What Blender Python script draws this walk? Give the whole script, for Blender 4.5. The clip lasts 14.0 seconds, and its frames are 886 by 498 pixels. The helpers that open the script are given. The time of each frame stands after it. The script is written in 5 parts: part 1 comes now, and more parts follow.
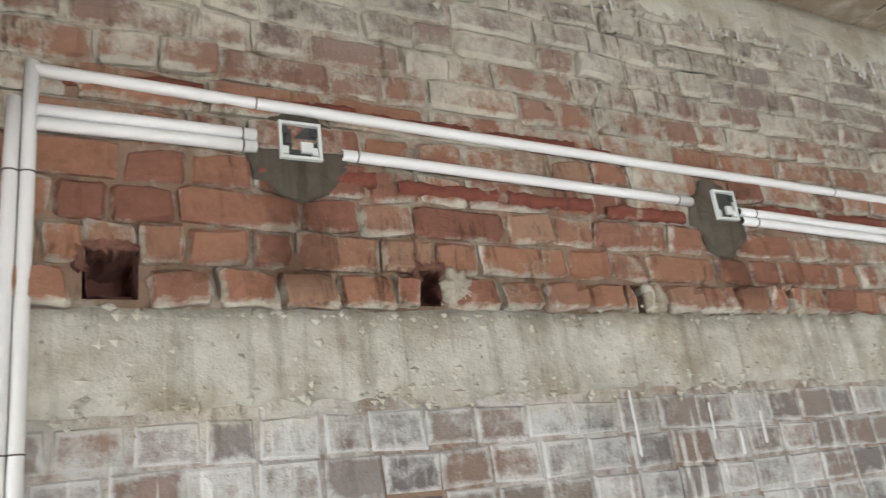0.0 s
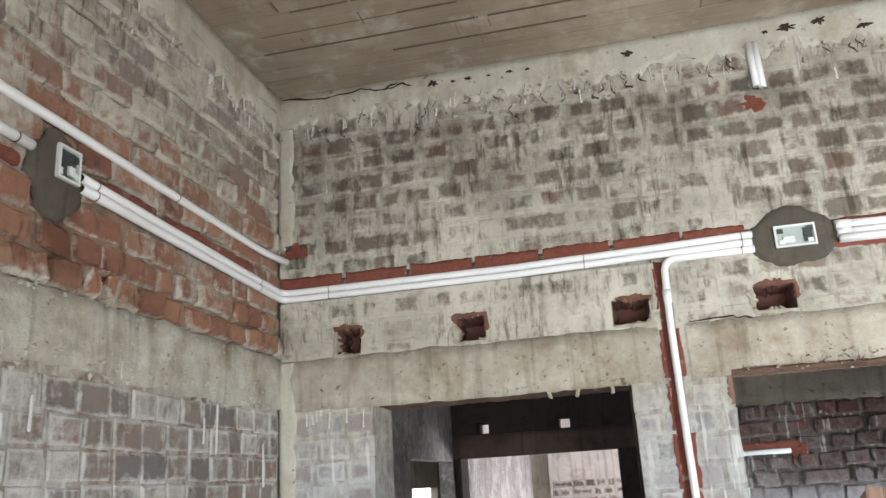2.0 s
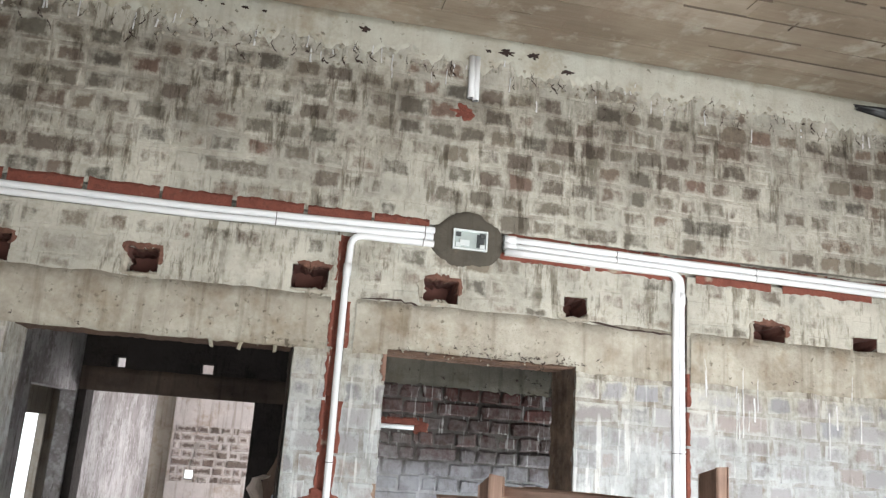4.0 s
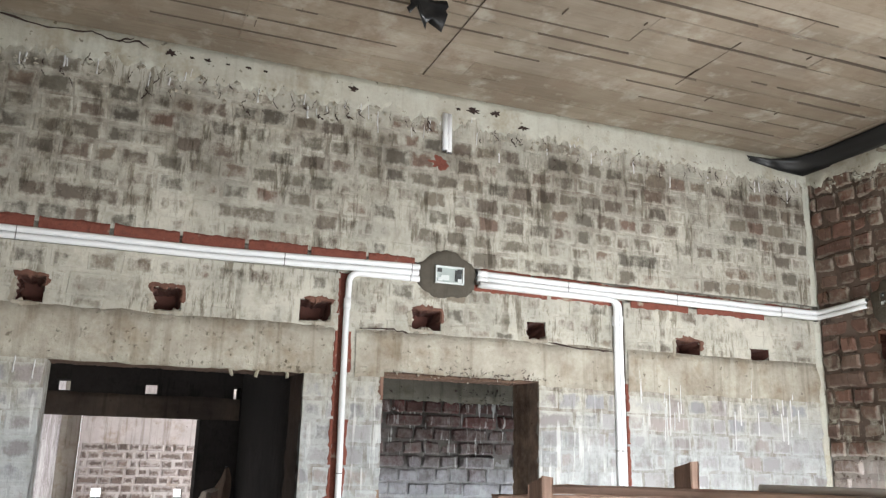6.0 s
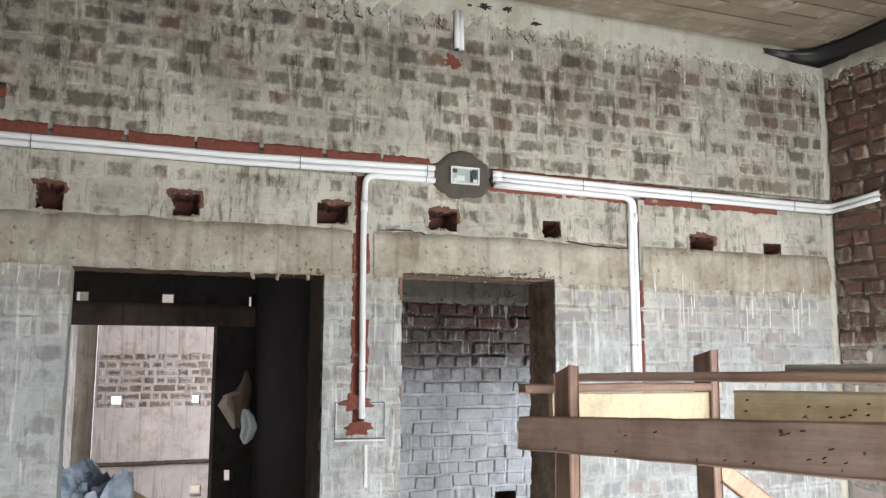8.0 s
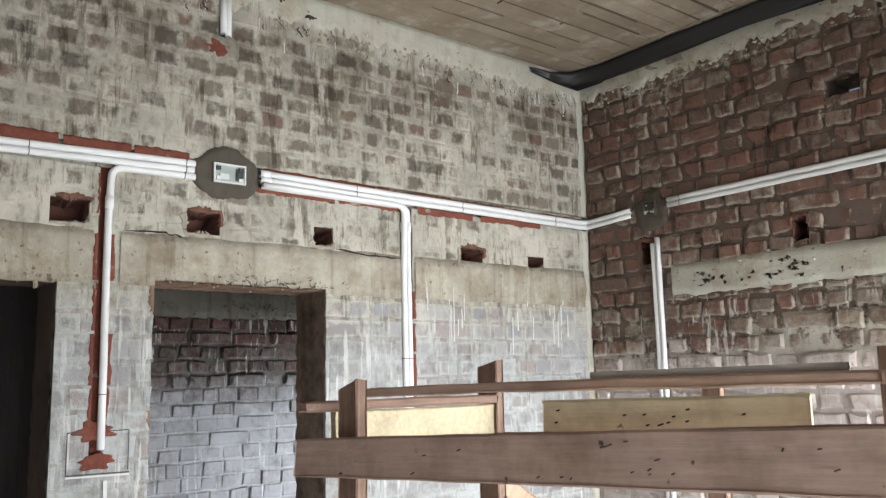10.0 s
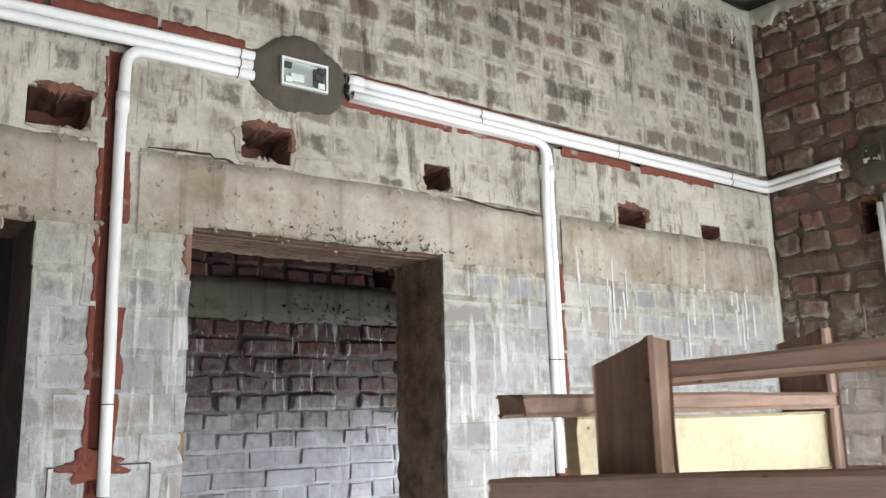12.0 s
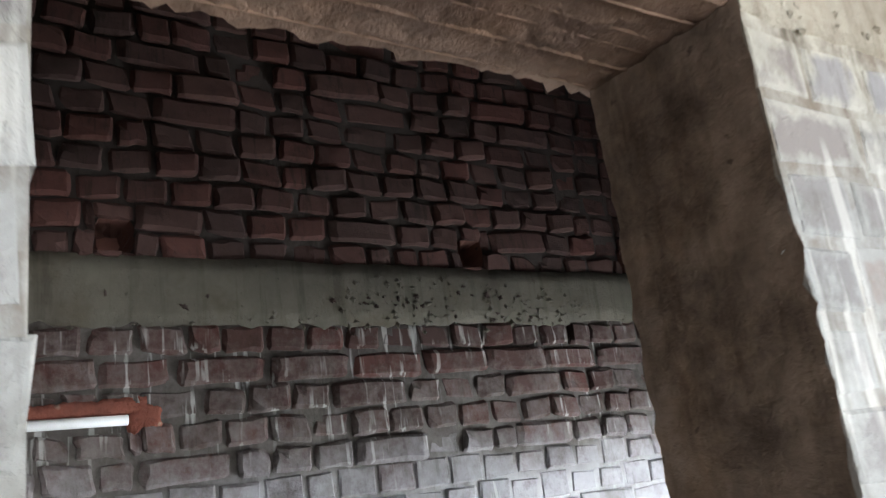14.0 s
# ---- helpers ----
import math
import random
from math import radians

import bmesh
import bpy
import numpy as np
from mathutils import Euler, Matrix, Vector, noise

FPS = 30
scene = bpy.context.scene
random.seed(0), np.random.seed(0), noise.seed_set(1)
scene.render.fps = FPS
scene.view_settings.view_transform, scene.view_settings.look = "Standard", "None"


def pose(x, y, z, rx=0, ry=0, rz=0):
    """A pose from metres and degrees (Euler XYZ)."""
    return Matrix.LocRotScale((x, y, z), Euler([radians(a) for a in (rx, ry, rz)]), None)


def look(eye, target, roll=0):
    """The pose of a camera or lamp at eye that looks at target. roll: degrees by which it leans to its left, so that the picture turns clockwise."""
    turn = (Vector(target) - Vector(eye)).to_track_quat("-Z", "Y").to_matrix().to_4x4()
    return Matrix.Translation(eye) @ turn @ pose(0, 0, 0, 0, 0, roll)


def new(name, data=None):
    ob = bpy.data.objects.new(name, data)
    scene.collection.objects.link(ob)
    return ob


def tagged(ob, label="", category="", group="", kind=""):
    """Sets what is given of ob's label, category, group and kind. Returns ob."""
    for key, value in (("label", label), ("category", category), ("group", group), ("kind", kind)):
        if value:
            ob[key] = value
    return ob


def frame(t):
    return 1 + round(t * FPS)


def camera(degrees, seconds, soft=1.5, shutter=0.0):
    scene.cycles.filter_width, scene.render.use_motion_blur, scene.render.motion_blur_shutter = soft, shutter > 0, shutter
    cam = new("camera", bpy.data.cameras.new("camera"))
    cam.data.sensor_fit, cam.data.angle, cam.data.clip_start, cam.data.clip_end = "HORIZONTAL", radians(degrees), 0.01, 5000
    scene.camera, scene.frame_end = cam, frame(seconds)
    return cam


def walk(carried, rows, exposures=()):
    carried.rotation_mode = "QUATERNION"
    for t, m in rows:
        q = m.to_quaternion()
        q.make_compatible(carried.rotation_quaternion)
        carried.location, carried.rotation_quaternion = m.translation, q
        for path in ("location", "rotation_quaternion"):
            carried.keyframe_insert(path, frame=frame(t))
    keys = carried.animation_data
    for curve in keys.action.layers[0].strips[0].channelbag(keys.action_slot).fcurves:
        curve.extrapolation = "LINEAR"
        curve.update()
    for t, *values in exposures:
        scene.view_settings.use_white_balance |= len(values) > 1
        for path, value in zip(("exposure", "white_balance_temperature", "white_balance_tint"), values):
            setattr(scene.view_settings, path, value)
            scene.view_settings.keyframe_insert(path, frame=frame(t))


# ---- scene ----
cam = camera(57.0, 14.0, soft=1.3, shutter=0.15)
PATH = [
    (0, (-0.132, 0.876, 1.872), (0.818, 2.517, 2.508), -7.5),
    (0.2, (-0.152, 0.925, 1.868), (0.985, 2.455, 2.472), -8.3),
    (0.5, (-0.137, 0.95, 1.854), (1.194, 2.331, 2.421), -7.7),
    (1, (-0.106, 0.957, 1.811), (1.438, 2.091, 2.384), -5.7),
    (1.5, (-0.066, 0.996, 1.803), (1.703, 1.75, 2.351), -4.3),
    (2, (0.008, 1.045, 1.8), (1.883, 1.458, 2.359), -3.5),
    (2.5, (0.08, 1.07, 1.813), (1.977, 1.276, 2.412), -2.5),
    (3, (0.148, 1.05, 1.807), (2.063, 1.042, 2.382), 0.0),
    (3.5, (0.094, 1.056, 1.811), (2.018, 0.841, 2.313), 2.8),
    (6, (-0.33, 1.696, 1.819), (1.484, 1.0, 2.295), 1.5),
    (6.5, (-0.328, 1.742, 1.812), (1.478, 1.043, 2.312), 1.2),
    (7, (-0.323, 1.763, 1.8), (1.506, 1.122, 2.294), 1.3),
    (7.5, (-0.318, 1.759, 1.789), (1.533, 1.108, 2.175), 0.5),
    (8, (-0.307, 1.752, 1.784), (1.545, 1.041, 2.041), 0.2),
    (8.5, (-0.317, 1.744, 1.79), (1.506, 0.949, 2.005), 0.3),
    (9, (-0.324, 1.751, 1.793), (1.389, 0.736, 1.988), 0.5),
    (9.2, (-0.299, 1.755, 1.792), (1.346, 0.632, 1.977), 0.7),
    (11.5, (0.702, 1.457, 1.709), (2.207, 0.196, 2.072), -1.6),
    (12, (1.023, 1.324, 1.692), (2.61, 0.177, 2.079), -1.4),
    (12.5, (1.355, 1.232, 1.684), (2.953, 0.099, 2.071), -2.1),
    (13, (1.7, 1.141, 1.662), (3.268, -0.015, 2.116), -5.1),
    (13.5, (2.002, 0.957, 1.657), (3.575, -0.156, 2.193), -7.5),
    (14, (2.345, 0.788, 1.645), (3.93, -0.308, 2.183), -7.5),
]
EXPOSURE = [(0, -0.46), (0.6, -0.56), (1.2, -0.62), (2, -0.80), (3.5, -0.93), (6, -0.89), (7.5, -0.90), (8, -1.08), (9, -1.2), (12, -1.09), (13, -1.16), (14, -1.0)]
walk(cam, [(t, look(eye, target, roll)) for t, eye, target, roll in PATH], EXPOSURE)

# ---- sky and daylight ----
world = bpy.data.worlds.new("sky")
scene.world = world
world.use_nodes = True
wn = world.node_tree
sky = wn.nodes.new("ShaderNodeTexSky")
sky.sky_type, sky.sun_disc = "NISHITA", False
sky.sun_elevation, sky.sun_rotation = radians(48), radians(200)
wn.links.new(sky.outputs[0], wn.nodes["Background"].inputs[0])
wn.nodes["Background"].inputs[1].default_value = 0.12
sun = new("sun", bpy.data.lights.new("sun", "SUN"))
sun.data.energy, sun.data.angle, sun.data.color = 4.5, radians(0.5), (1.0, 0.95, 0.88)
sun.matrix_world = look((0, 0, 30), (9, -14, 0))


def window_light(name, centre, target, width, height, watts, colour, spread=180):
    """The sky's light in an opening of the place."""
    lamp = new(name, bpy.data.lights.new(name, "AREA"))
    lamp.data.shape, lamp.data.size, lamp.data.size_y = "RECTANGLE", width, height
    lamp.data.energy, lamp.data.color, lamp.data.spread = watts, colour, radians(spread)
    lamp.matrix_world = look(centre, target)
    return lamp


window_light("west_opening_light", (-1.84, -0.6, 0.9), (2.8, -1.0, -0.25), 1.55, 1.6, 285, (0.95, 0.98, 1.0), 104)
window_light("west_window_light", (-1.84, 1.35, 1.1), (2.8, 0.7, 0.3), 1.0, 1.3, 80, (0.94, 0.98, 1.0), 115)
window_light("south_window_light", (0.62, -1.70, 1.40), (2.0, 1.6, 0.4), 1.05, 1.1, 165, (0.95, 0.98, 1.0))
window_light("bathroom_window_light", (3.5, -2.12, 0.85), (4.4, -0.9, 0.1), 0.75, 0.8, 265, (0.91, 0.97, 1.0))
# Fill lamp in an unseen opening, added to brighten the passage.
window_light("passage_fill_light", (4.6, 3.42, 1.2), (4.7, 1.6, 0.6), 1.1, 1.0, 15, (0.91, 0.97, 1.0))
window_light("far_room_light", (7.6, -1.1, 1.4), (7.8, 2.2, 1.2), 1.5, 1.3, 330, (0.97, 0.97, 1.0))

# ---- materials ----
class Nodes:
    """A small helper to write node materials."""

    def __init__(self, name):
        self.mat = bpy.data.materials.new(name)
        self.mat.use_nodes = True
        self.tree = self.mat.node_tree
        self.shader = self.tree.nodes["Principled BSDF"]
        self.geo = self.add("ShaderNodeNewGeometry")
        self.pos = self.geo.outputs["Position"]

    def add(self, kind):
        return self.tree.nodes.new(kind)

    def put(self, socket, value):
        if isinstance(value, bpy.types.NodeSocket):
            self.tree.links.new(value, socket)
        elif value is not None:
            socket.default_value = value

    def math(self, op, a, b=None, clamp=False):
        node = self.add("ShaderNodeMath")
        node.operation, node.use_clamp = op, clamp
        self.put(node.inputs[0], a)
        self.put(node.inputs[1], b)
        return node.outputs[0]

    def noise(self, scale, detail=4.0, rough=0.6, stretch=None, vector=None):
        where = vector or self.pos
        if stretch:
            m = self.add("ShaderNodeVectorMath")
            m.operation = "MULTIPLY"
            self.put(m.inputs[0], where)
            m.inputs[1].default_value = stretch
            where = m.outputs[0]
        node = self.add("ShaderNodeTexNoise")
        self.put(node.inputs["Vector"], where)
        node.inputs["Scale"].default_value = scale
        node.inputs["Detail"].default_value = detail
        node.inputs["Roughness"].default_value = rough
        return node.outputs[0]

    def ramp(self, value, stops, smooth=False):
        node = self.add("ShaderNodeValToRGB")
        node.color_ramp.interpolation = "EASE" if smooth else "LINEAR"
        while len(node.color_ramp.elements) < len(stops):
            node.color_ramp.elements.new(0.5)
        for el, (at, colour) in zip(node.color_ramp.elements, stops):
            el.position = at
            el.color = (colour, colour, colour, 1) if isinstance(colour, (int, float)) else (*colour, 1)
        self.put(node.inputs[0], value)
        return node.outputs[0]

    def mix(self, factor, a, b, blend="MIX"):
        node = self.add("ShaderNodeMix")
        node.data_type, node.blend_type = "RGBA", blend
        self.put(node.inputs[0], factor)
        for socket, value in ((node.inputs[6], a), (node.inputs[7], b)):
            self.put(socket, (*value, 1) if isinstance(value, tuple) else value)
        return node.outputs[2]

    def height(self):
        split = self.add("ShaderNodeSeparateXYZ")
        self.put(split.inputs[0], self.pos)
        return split.outputs[2]

    def axis(self, n):
        split = self.add("ShaderNodeSeparateXYZ")
        self.put(split.inputs[0], self.pos)
        return split.outputs[n]

    def inset(self):
        """How far a point of a brick lies from its nearest edge, in metres."""
        least = None
        for k in (0, 2):
            ends = []
            for name in ("half", "inside"):
                att = self.add("ShaderNodeAttribute")
                att.attribute_name = name
                split = self.add("ShaderNodeSeparateXYZ")
                self.put(split.inputs[0], att.outputs["Vector"])
                ends.append(split.outputs[k])
            d = self.math("SUBTRACT", ends[0], self.math("ABSOLUTE", ends[1]))
            least = d if least is None else self.math("MINIMUM", least, d)
        return least

    def random(self):
        """A number of its own for each piece, whether it is an object or an island of a joined mesh."""
        info = self.add("ShaderNodeObjectInfo")
        return self.math("FRACT", self.math("ADD", info.outputs["Random"], self.geo.outputs["Random Per Island"]))

    def done(self, colour, rough=0.9, bump=None, strength=0.4, distance=0.004, metal=0.0):
        self.put(self.shader.inputs["Base Color"], (*colour, 1) if isinstance(colour, tuple) else colour)
        self.put(self.shader.inputs["Roughness"], rough)
        self.shader.inputs["Metallic"].default_value = metal
        if bump is not None:
            node = self.add("ShaderNodeBump")
            node.inputs["Strength"].default_value = strength
            node.inputs["Distance"].default_value = distance
            self.put(node.inputs["Height"], bump)
            self.put(self.shader.inputs["Normal"], node.outputs[0])
        return self.mat


def masonry(name, bricks, slurry, zones, edge=0.16, streak=0.5, joint=None, dark=0.5, fine=26.0, own=0.5, lean=0.0, relief=0.7, low=None, cap=0.92, above=0.0, soot=0.0, damp=(), lit_wash=None, shift=0.0, mottle=0.0, drip=0.7, smear=0.0, gain=0.8, lit_wash_at=(2.06, 2.12)):
    """Brick (or mortar, with joint) under patchy cement slurry. zones: (height, share of slurry) from the floor up; own: how much the share differs from brick to brick;
    smear: how far, in metres, the slurry creeps in over a brick's edges."""
    n = Nodes(name)
    rnd = n.random()
    if joint:
        base = n.mix(n.noise(9, 3), joint, tuple(c * 0.62 for c in joint))
    else:
        base = n.ramp(rnd, [(k / (len(bricks) - 1), c) for k, c in enumerate(bricks)])
        base = n.mix(n.math("MULTIPLY", n.noise(55, 4, 0.7), 0.75), base, n.mix(1.0, base, (dark, dark * 0.9, dark * 0.85), "MULTIPLY"))
        if low:
            under = n.ramp(rnd, [(k / (len(low) - 1), c) for k, c in enumerate(low)])
            base = n.mix(n.ramp(n.math("DIVIDE", n.height(), 3.5), [(2.15 / 3.5, 0.0), (2.25 / 3.5, 1.0)]), under, base)
            base = n.mix(n.ramp(n.math("DIVIDE", n.height(), 3.5), [(2.72 / 3.5, 0.0), (2.95 / 3.5, above)]), base, under)
    wide = lambda value, weight: n.math("MULTIPLY", n.math("SUBTRACT", value, 0.5), weight)
    tall = n.math("DIVIDE", n.math("ADD", n.height(), wide(n.noise(5, 3), 0.2)), 3.5)
    level = n.math("SUBTRACT", n.ramp(tall, [(z / 3.5, s) for z, s in zones]), 0.5 - lean)
    level = n.math("ADD", level, wide(n.noise(2.2, 2, 0.5), 1.0))
    level = n.math("ADD", level, wide(n.noise(fine, 5, 0.7), 1.25))
    level = n.math("ADD", level, wide(n.noise(1.0, 4, 0.65, (18, 18, 4.5)), streak))
    if mottle:
        level = n.math("ADD", level, wide(n.noise(9, 3, 0.6), mottle))
    if not joint:
        other = n.math("FRACT", n.math("MULTIPLY", rnd, 7.31))
        level = n.math("ADD", level, wide(other, own))
        if smear:
            near = n.math("SUBTRACT", n.inset(), n.math("MULTIPLY", n.noise(17, 5, 0.7), smear * 2.6))
            rim = n.ramp(n.math("ADD", n.math("DIVIDE", near, smear * 2), 0.65), [(0.1, 1.0), (0.8, 0.0)])
            level = n.math("ADD", level, n.math("MULTIPLY", rim, gain))
    cover = n.math("ADD", n.math("DIVIDE", level, edge), 0.5, True)
    paste = n.mix(n.ramp(n.noise(4, 4, 0.7), [(0.35, 0.0), (0.65, 1.0)]), slurry, tuple(c * 0.68 for c in slurry))
    # Pale lime slurry low down, with the low daylight put into its colour.
    if lit_wash:
        lit_paste = n.mix(n.ramp(n.noise(4, 4, 0.7), [(0.35, 0.0), (0.65, 1.0)]), lit_wash, tuple(c * 0.75 for c in lit_wash))
        paste = n.mix(n.ramp(tall, [(lit_wash_at[0] / 3.5, 0.0), (lit_wash_at[1] / 3.5, 1.0)]), lit_paste, paste)
    paste = n.mix(n.math("MULTIPLY", n.noise(70, 3, 0.7), 0.5), paste, n.mix(1.0, paste, (0.72, 0.7, 0.66), "MULTIPLY"))
    stain = n.ramp(n.noise(1.0, 5, 0.7, (26, 26, 4.0)), [(0.55 - shift, 0.0), (0.63 - shift, 0.85)])
    where = n.ramp(n.noise(4.6, 4, 0.65), [(0.42, 0.0), (0.58, 1.0)])
    comb = n.ramp(n.noise(1.0, 3, 0.6, (60, 60, 20)), [(0.56, 0.0), (0.66, 0.6)])
    colour = n.mix(n.math("MULTIPLY", cover, cap), base, paste)
    if lit_wash:
        high = n.ramp(tall, [(2.02 / 3.5, 0.4), (2.14 / 3.5, 1.0)])
        stain, comb = n.math("MULTIPLY", stain, high), n.math("MULTIPLY", comb, high)
    colour = n.mix(n.math("MULTIPLY", stain, where), colour, n.mix(1.0, colour, (0.34, 0.31, 0.26), "MULTIPLY"))
    colour = n.mix(n.math("MULTIPLY", comb, n.ramp(n.noise(4.5, 3, 0.6), [(0.48, 0.0), (0.6, 1.0)])), colour, n.mix(1.0, colour, (0.36, 0.32, 0.27), "MULTIPLY"))
    blotch = n.ramp(n.noise(9.0, 4, 0.7), [(0.50, 0.0), (0.68, 0.55)])
    colour = n.mix(blotch, colour, n.mix(1.0, colour, (0.52, 0.49, 0.43), "MULTIPLY"))
    for x0, half, z0, z1 in damp:
        off = n.math("ABSOLUTE", n.math("SUBTRACT", n.math("ADD", n.axis(0), wide(n.noise(9, 3), 0.12)), x0))
        wet = n.ramp(n.math("DIVIDE", off, 0.4), [(half * 0.5 / 0.4, 0.75), (half / 0.4, 0.0)])
        wet = n.math("MULTIPLY", wet, n.ramp(n.math("DIVIDE", n.height(), 3.5), [(z0 / 3.5, 0.0), ((z0 + 0.06) / 3.5, 1.0), (z1 / 3.5, 1.0), ((z1 + 0.02) / 3.5, 0.0)]))
        colour = n.mix(wet, colour, n.mix(1.0, colour, (0.40, 0.34, 0.30), "MULTIPLY"))
    if soot:
        belt = n.ramp(tall, [(2.6 / 3.5, 0.0), (2.95 / 3.5, 0.55), (3.1 / 3.5, 1.0), (3.2 / 3.5, 0.0)])
        belt = n.math("MULTIPLY", belt, n.ramp(n.noise(6.0, 4, 0.7), [(0.36, 0.0), (0.58, soot)]))
        colour = n.mix(belt, colour, n.mix(1.0, colour, (0.36, 0.31, 0.27), "MULTIPLY"))
    if drip:
        drips = n.math("MULTIPLY", n.ramp(n.noise(1.0, 2, 0.5, (44, 44, 4.0)), [(0.60, 0.0), (0.67, drip)]), n.ramp(n.noise(3.0, 3, 0.6), [(0.47, 0.0), (0.57, 1.0)]))
        drips = n.math("MULTIPLY", drips, n.ramp(n.math("DIVIDE", n.height(), 3.5), [(2.05 / 3.5, 1.0), (2.2 / 3.5, 0.0)]))
        colour = n.mix(drips, colour, (0.74, 0.75, 0.73))
    bump = n.math("ADD", n.math("MULTIPLY", n.noise(38, 5, 0.7), 0.8), n.math("MULTIPLY", cover, 0.45))
    bump = n.math("ADD", bump, n.math("MULTIPLY", n.noise(150, 3, 0.7), 0.35))
    return n.done(colour, 0.93, bump, relief, 0.007)


RED = [(0.33, 0.165, 0.108), (0.235, 0.107, 0.074), (0.36, 0.19, 0.125), (0.31, 0.17, 0.115), (0.37, 0.19, 0.12), (0.265, 0.122, 0.084), (0.36, 0.225, 0.155)]
DULL = [(0.20, 0.18, 0.145), (0.27, 0.24, 0.19), (0.15, 0.14, 0.115), (0.225, 0.18, 0.145), (0.17, 0.165, 0.135), (0.26, 0.225, 0.175), (0.235, 0.165, 0.13)]
GREY = [(0.20, 0.175, 0.16), (0.28, 0.24, 0.215), (0.15, 0.145, 0.145), (0.26, 0.19, 0.155), (0.23, 0.215, 0.21)]
# Dark red bricks, with the small room's dimness put into their colour too.
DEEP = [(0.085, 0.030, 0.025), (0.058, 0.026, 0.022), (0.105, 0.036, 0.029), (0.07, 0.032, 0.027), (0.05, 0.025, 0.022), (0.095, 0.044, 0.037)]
DARK = [(0.23, 0.13, 0.10), (0.18, 0.105, 0.083), (0.25, 0.14, 0.105), (0.21, 0.145, 0.115), (0.16, 0.105, 0.085)]
PASTE = (0.61, 0.59, 0.515)
# Bluish-white lower slurry; part of its paleness is painted-in daylight.
LIT_WASH = (0.54, 0.565, 0.575)
A_ZONES = [(0.0, 0.42), (1.9, 0.40), (2.24, 0.5), (2.33, 0.16), (2.68, 0.28), (2.9, 0.50), (3.1, 0.55), (3.3, 0.75)]
B_ZONES = [(0.0, 0.60), (1.6, 0.52), (2.05, 0.44), (2.3, 0.70), (2.5, 0.60), (2.95, 0.46), (3.1, 0.38), (3.22, 0.95)]
# Slurry closes over low down: daylight on wall C put into the colour.
C_ZONES = [(0.0, 1.2), (1.55, 1.05), (1.74, 0.72), (1.92, 0.36), (2.3, 0.26), (3.1, 0.22), (3.3, 0.5)]
# Paler downwards: slurry plus the light on the small room's lower wall, painted.
D_ZONES = [(0.0, 1.6), (1.5, 1.45), (1.66, 1.23), (1.82, 0.80), (2.0, 0.52), (2.12, 0.40), (2.28, 0.08), (2.35, 0.0), (3.3, 0.0)]
WET = [(0.375, 0.07, 2.29, 2.56), (1.575, 0.075, 2.28, 2.50)]
PALE = [(0.30, 0.295, 0.30), (0.37, 0.36, 0.36), (0.23, 0.23, 0.235), (0.34, 0.30, 0.28), (0.29, 0.295, 0.31)]
brick_a = masonry("wall_a_brick", RED, PASTE, A_ZONES, low=GREY, above=0.85, damp=WET, edge=0.4, own=0.4, lit_wash=(0.66, 0.68, 0.68), mottle=0.9, smear=0.008, gain=0.4)
mortar_a = masonry("wall_a_mortar", None, PASTE, A_ZONES, damp=WET, joint=(0.30, 0.205, 0.145), lean=0.12, edge=0.4, lit_wash=(0.66, 0.68, 0.68), mottle=0.5)
brick_b = masonry("wall_b_brick", DULL, PASTE, B_ZONES, low=PALE, soot=0.75, streak=1.0, relief=0.9, edge=0.4, own=0.42, lit_wash=LIT_WASH, lit_wash_at=(1.84, 2.1), shift=0.03, mottle=1.0, drip=0.5, smear=0.011, gain=0.45, lean=-0.06)
mortar_b = masonry("wall_b_mortar", None, PASTE, B_ZONES, soot=0.5, joint=(0.24, 0.205, 0.165), lean=0.16, streak=0.6, edge=0.5, mottle=0.9, lit_wash=LIT_WASH, lit_wash_at=(1.84, 2.1), shift=0.03, drip=0.5)
brick_c = masonry("wall_c_brick", DARK, (0.42, 0.38, 0.32), C_ZONES, own=0.3, edge=0.4, lit_wash=(0.78, 0.71, 0.69), lit_wash_at=(1.75, 1.92), smear=0.007, gain=0.3)
mortar_c = masonry("wall_c_mortar", None, PASTE, C_ZONES, joint=(0.17, 0.125, 0.10), lit_wash=(0.70, 0.64, 0.62), lit_wash_at=(1.72, 1.86))
brick_d = masonry("bath_brick", DEEP, (0.22, 0.20, 0.195), D_ZONES, own=0.12, edge=0.7, lean=-0.32, mottle=0.7, lit_wash=(0.46, 0.46, 0.50), lit_wash_at=(1.60, 1.80), drip=0.35)
mortar_d = masonry("bath_mortar", None, (0.18, 0.165, 0.155), D_ZONES, joint=(0.04, 0.03, 0.026), lean=-0.15, edge=0.9, lit_wash=(0.54, 0.54, 0.57), lit_wash_at=(1.58, 1.72), drip=0.35)
MUTED = [(0.20, 0.155, 0.135), (0.24, 0.195, 0.175), (0.15, 0.12, 0.105), (0.28, 0.225, 0.20)]
brick_f = masonry("far_brick", MUTED, (0.55, 0.5, 0.48), A_ZONES[3:5] + [(3.3, 0.3)], own=0.4, edge=0.35, drip=0.0, smear=0.02, gain=0.6)
mortar_e = masonry("passage_mortar", None, (0.56, 0.54, 0.55), B_ZONES, joint=(0.34, 0.31, 0.31), drip=0.0)
# Near-black copy of the passage mortar: shade put into the colour.
mortar_f = masonry("shaded_passage_mortar", None, (0.04, 0.032, 0.029), B_ZONES, joint=(0.028, 0.022, 0.019), drip=0.0)


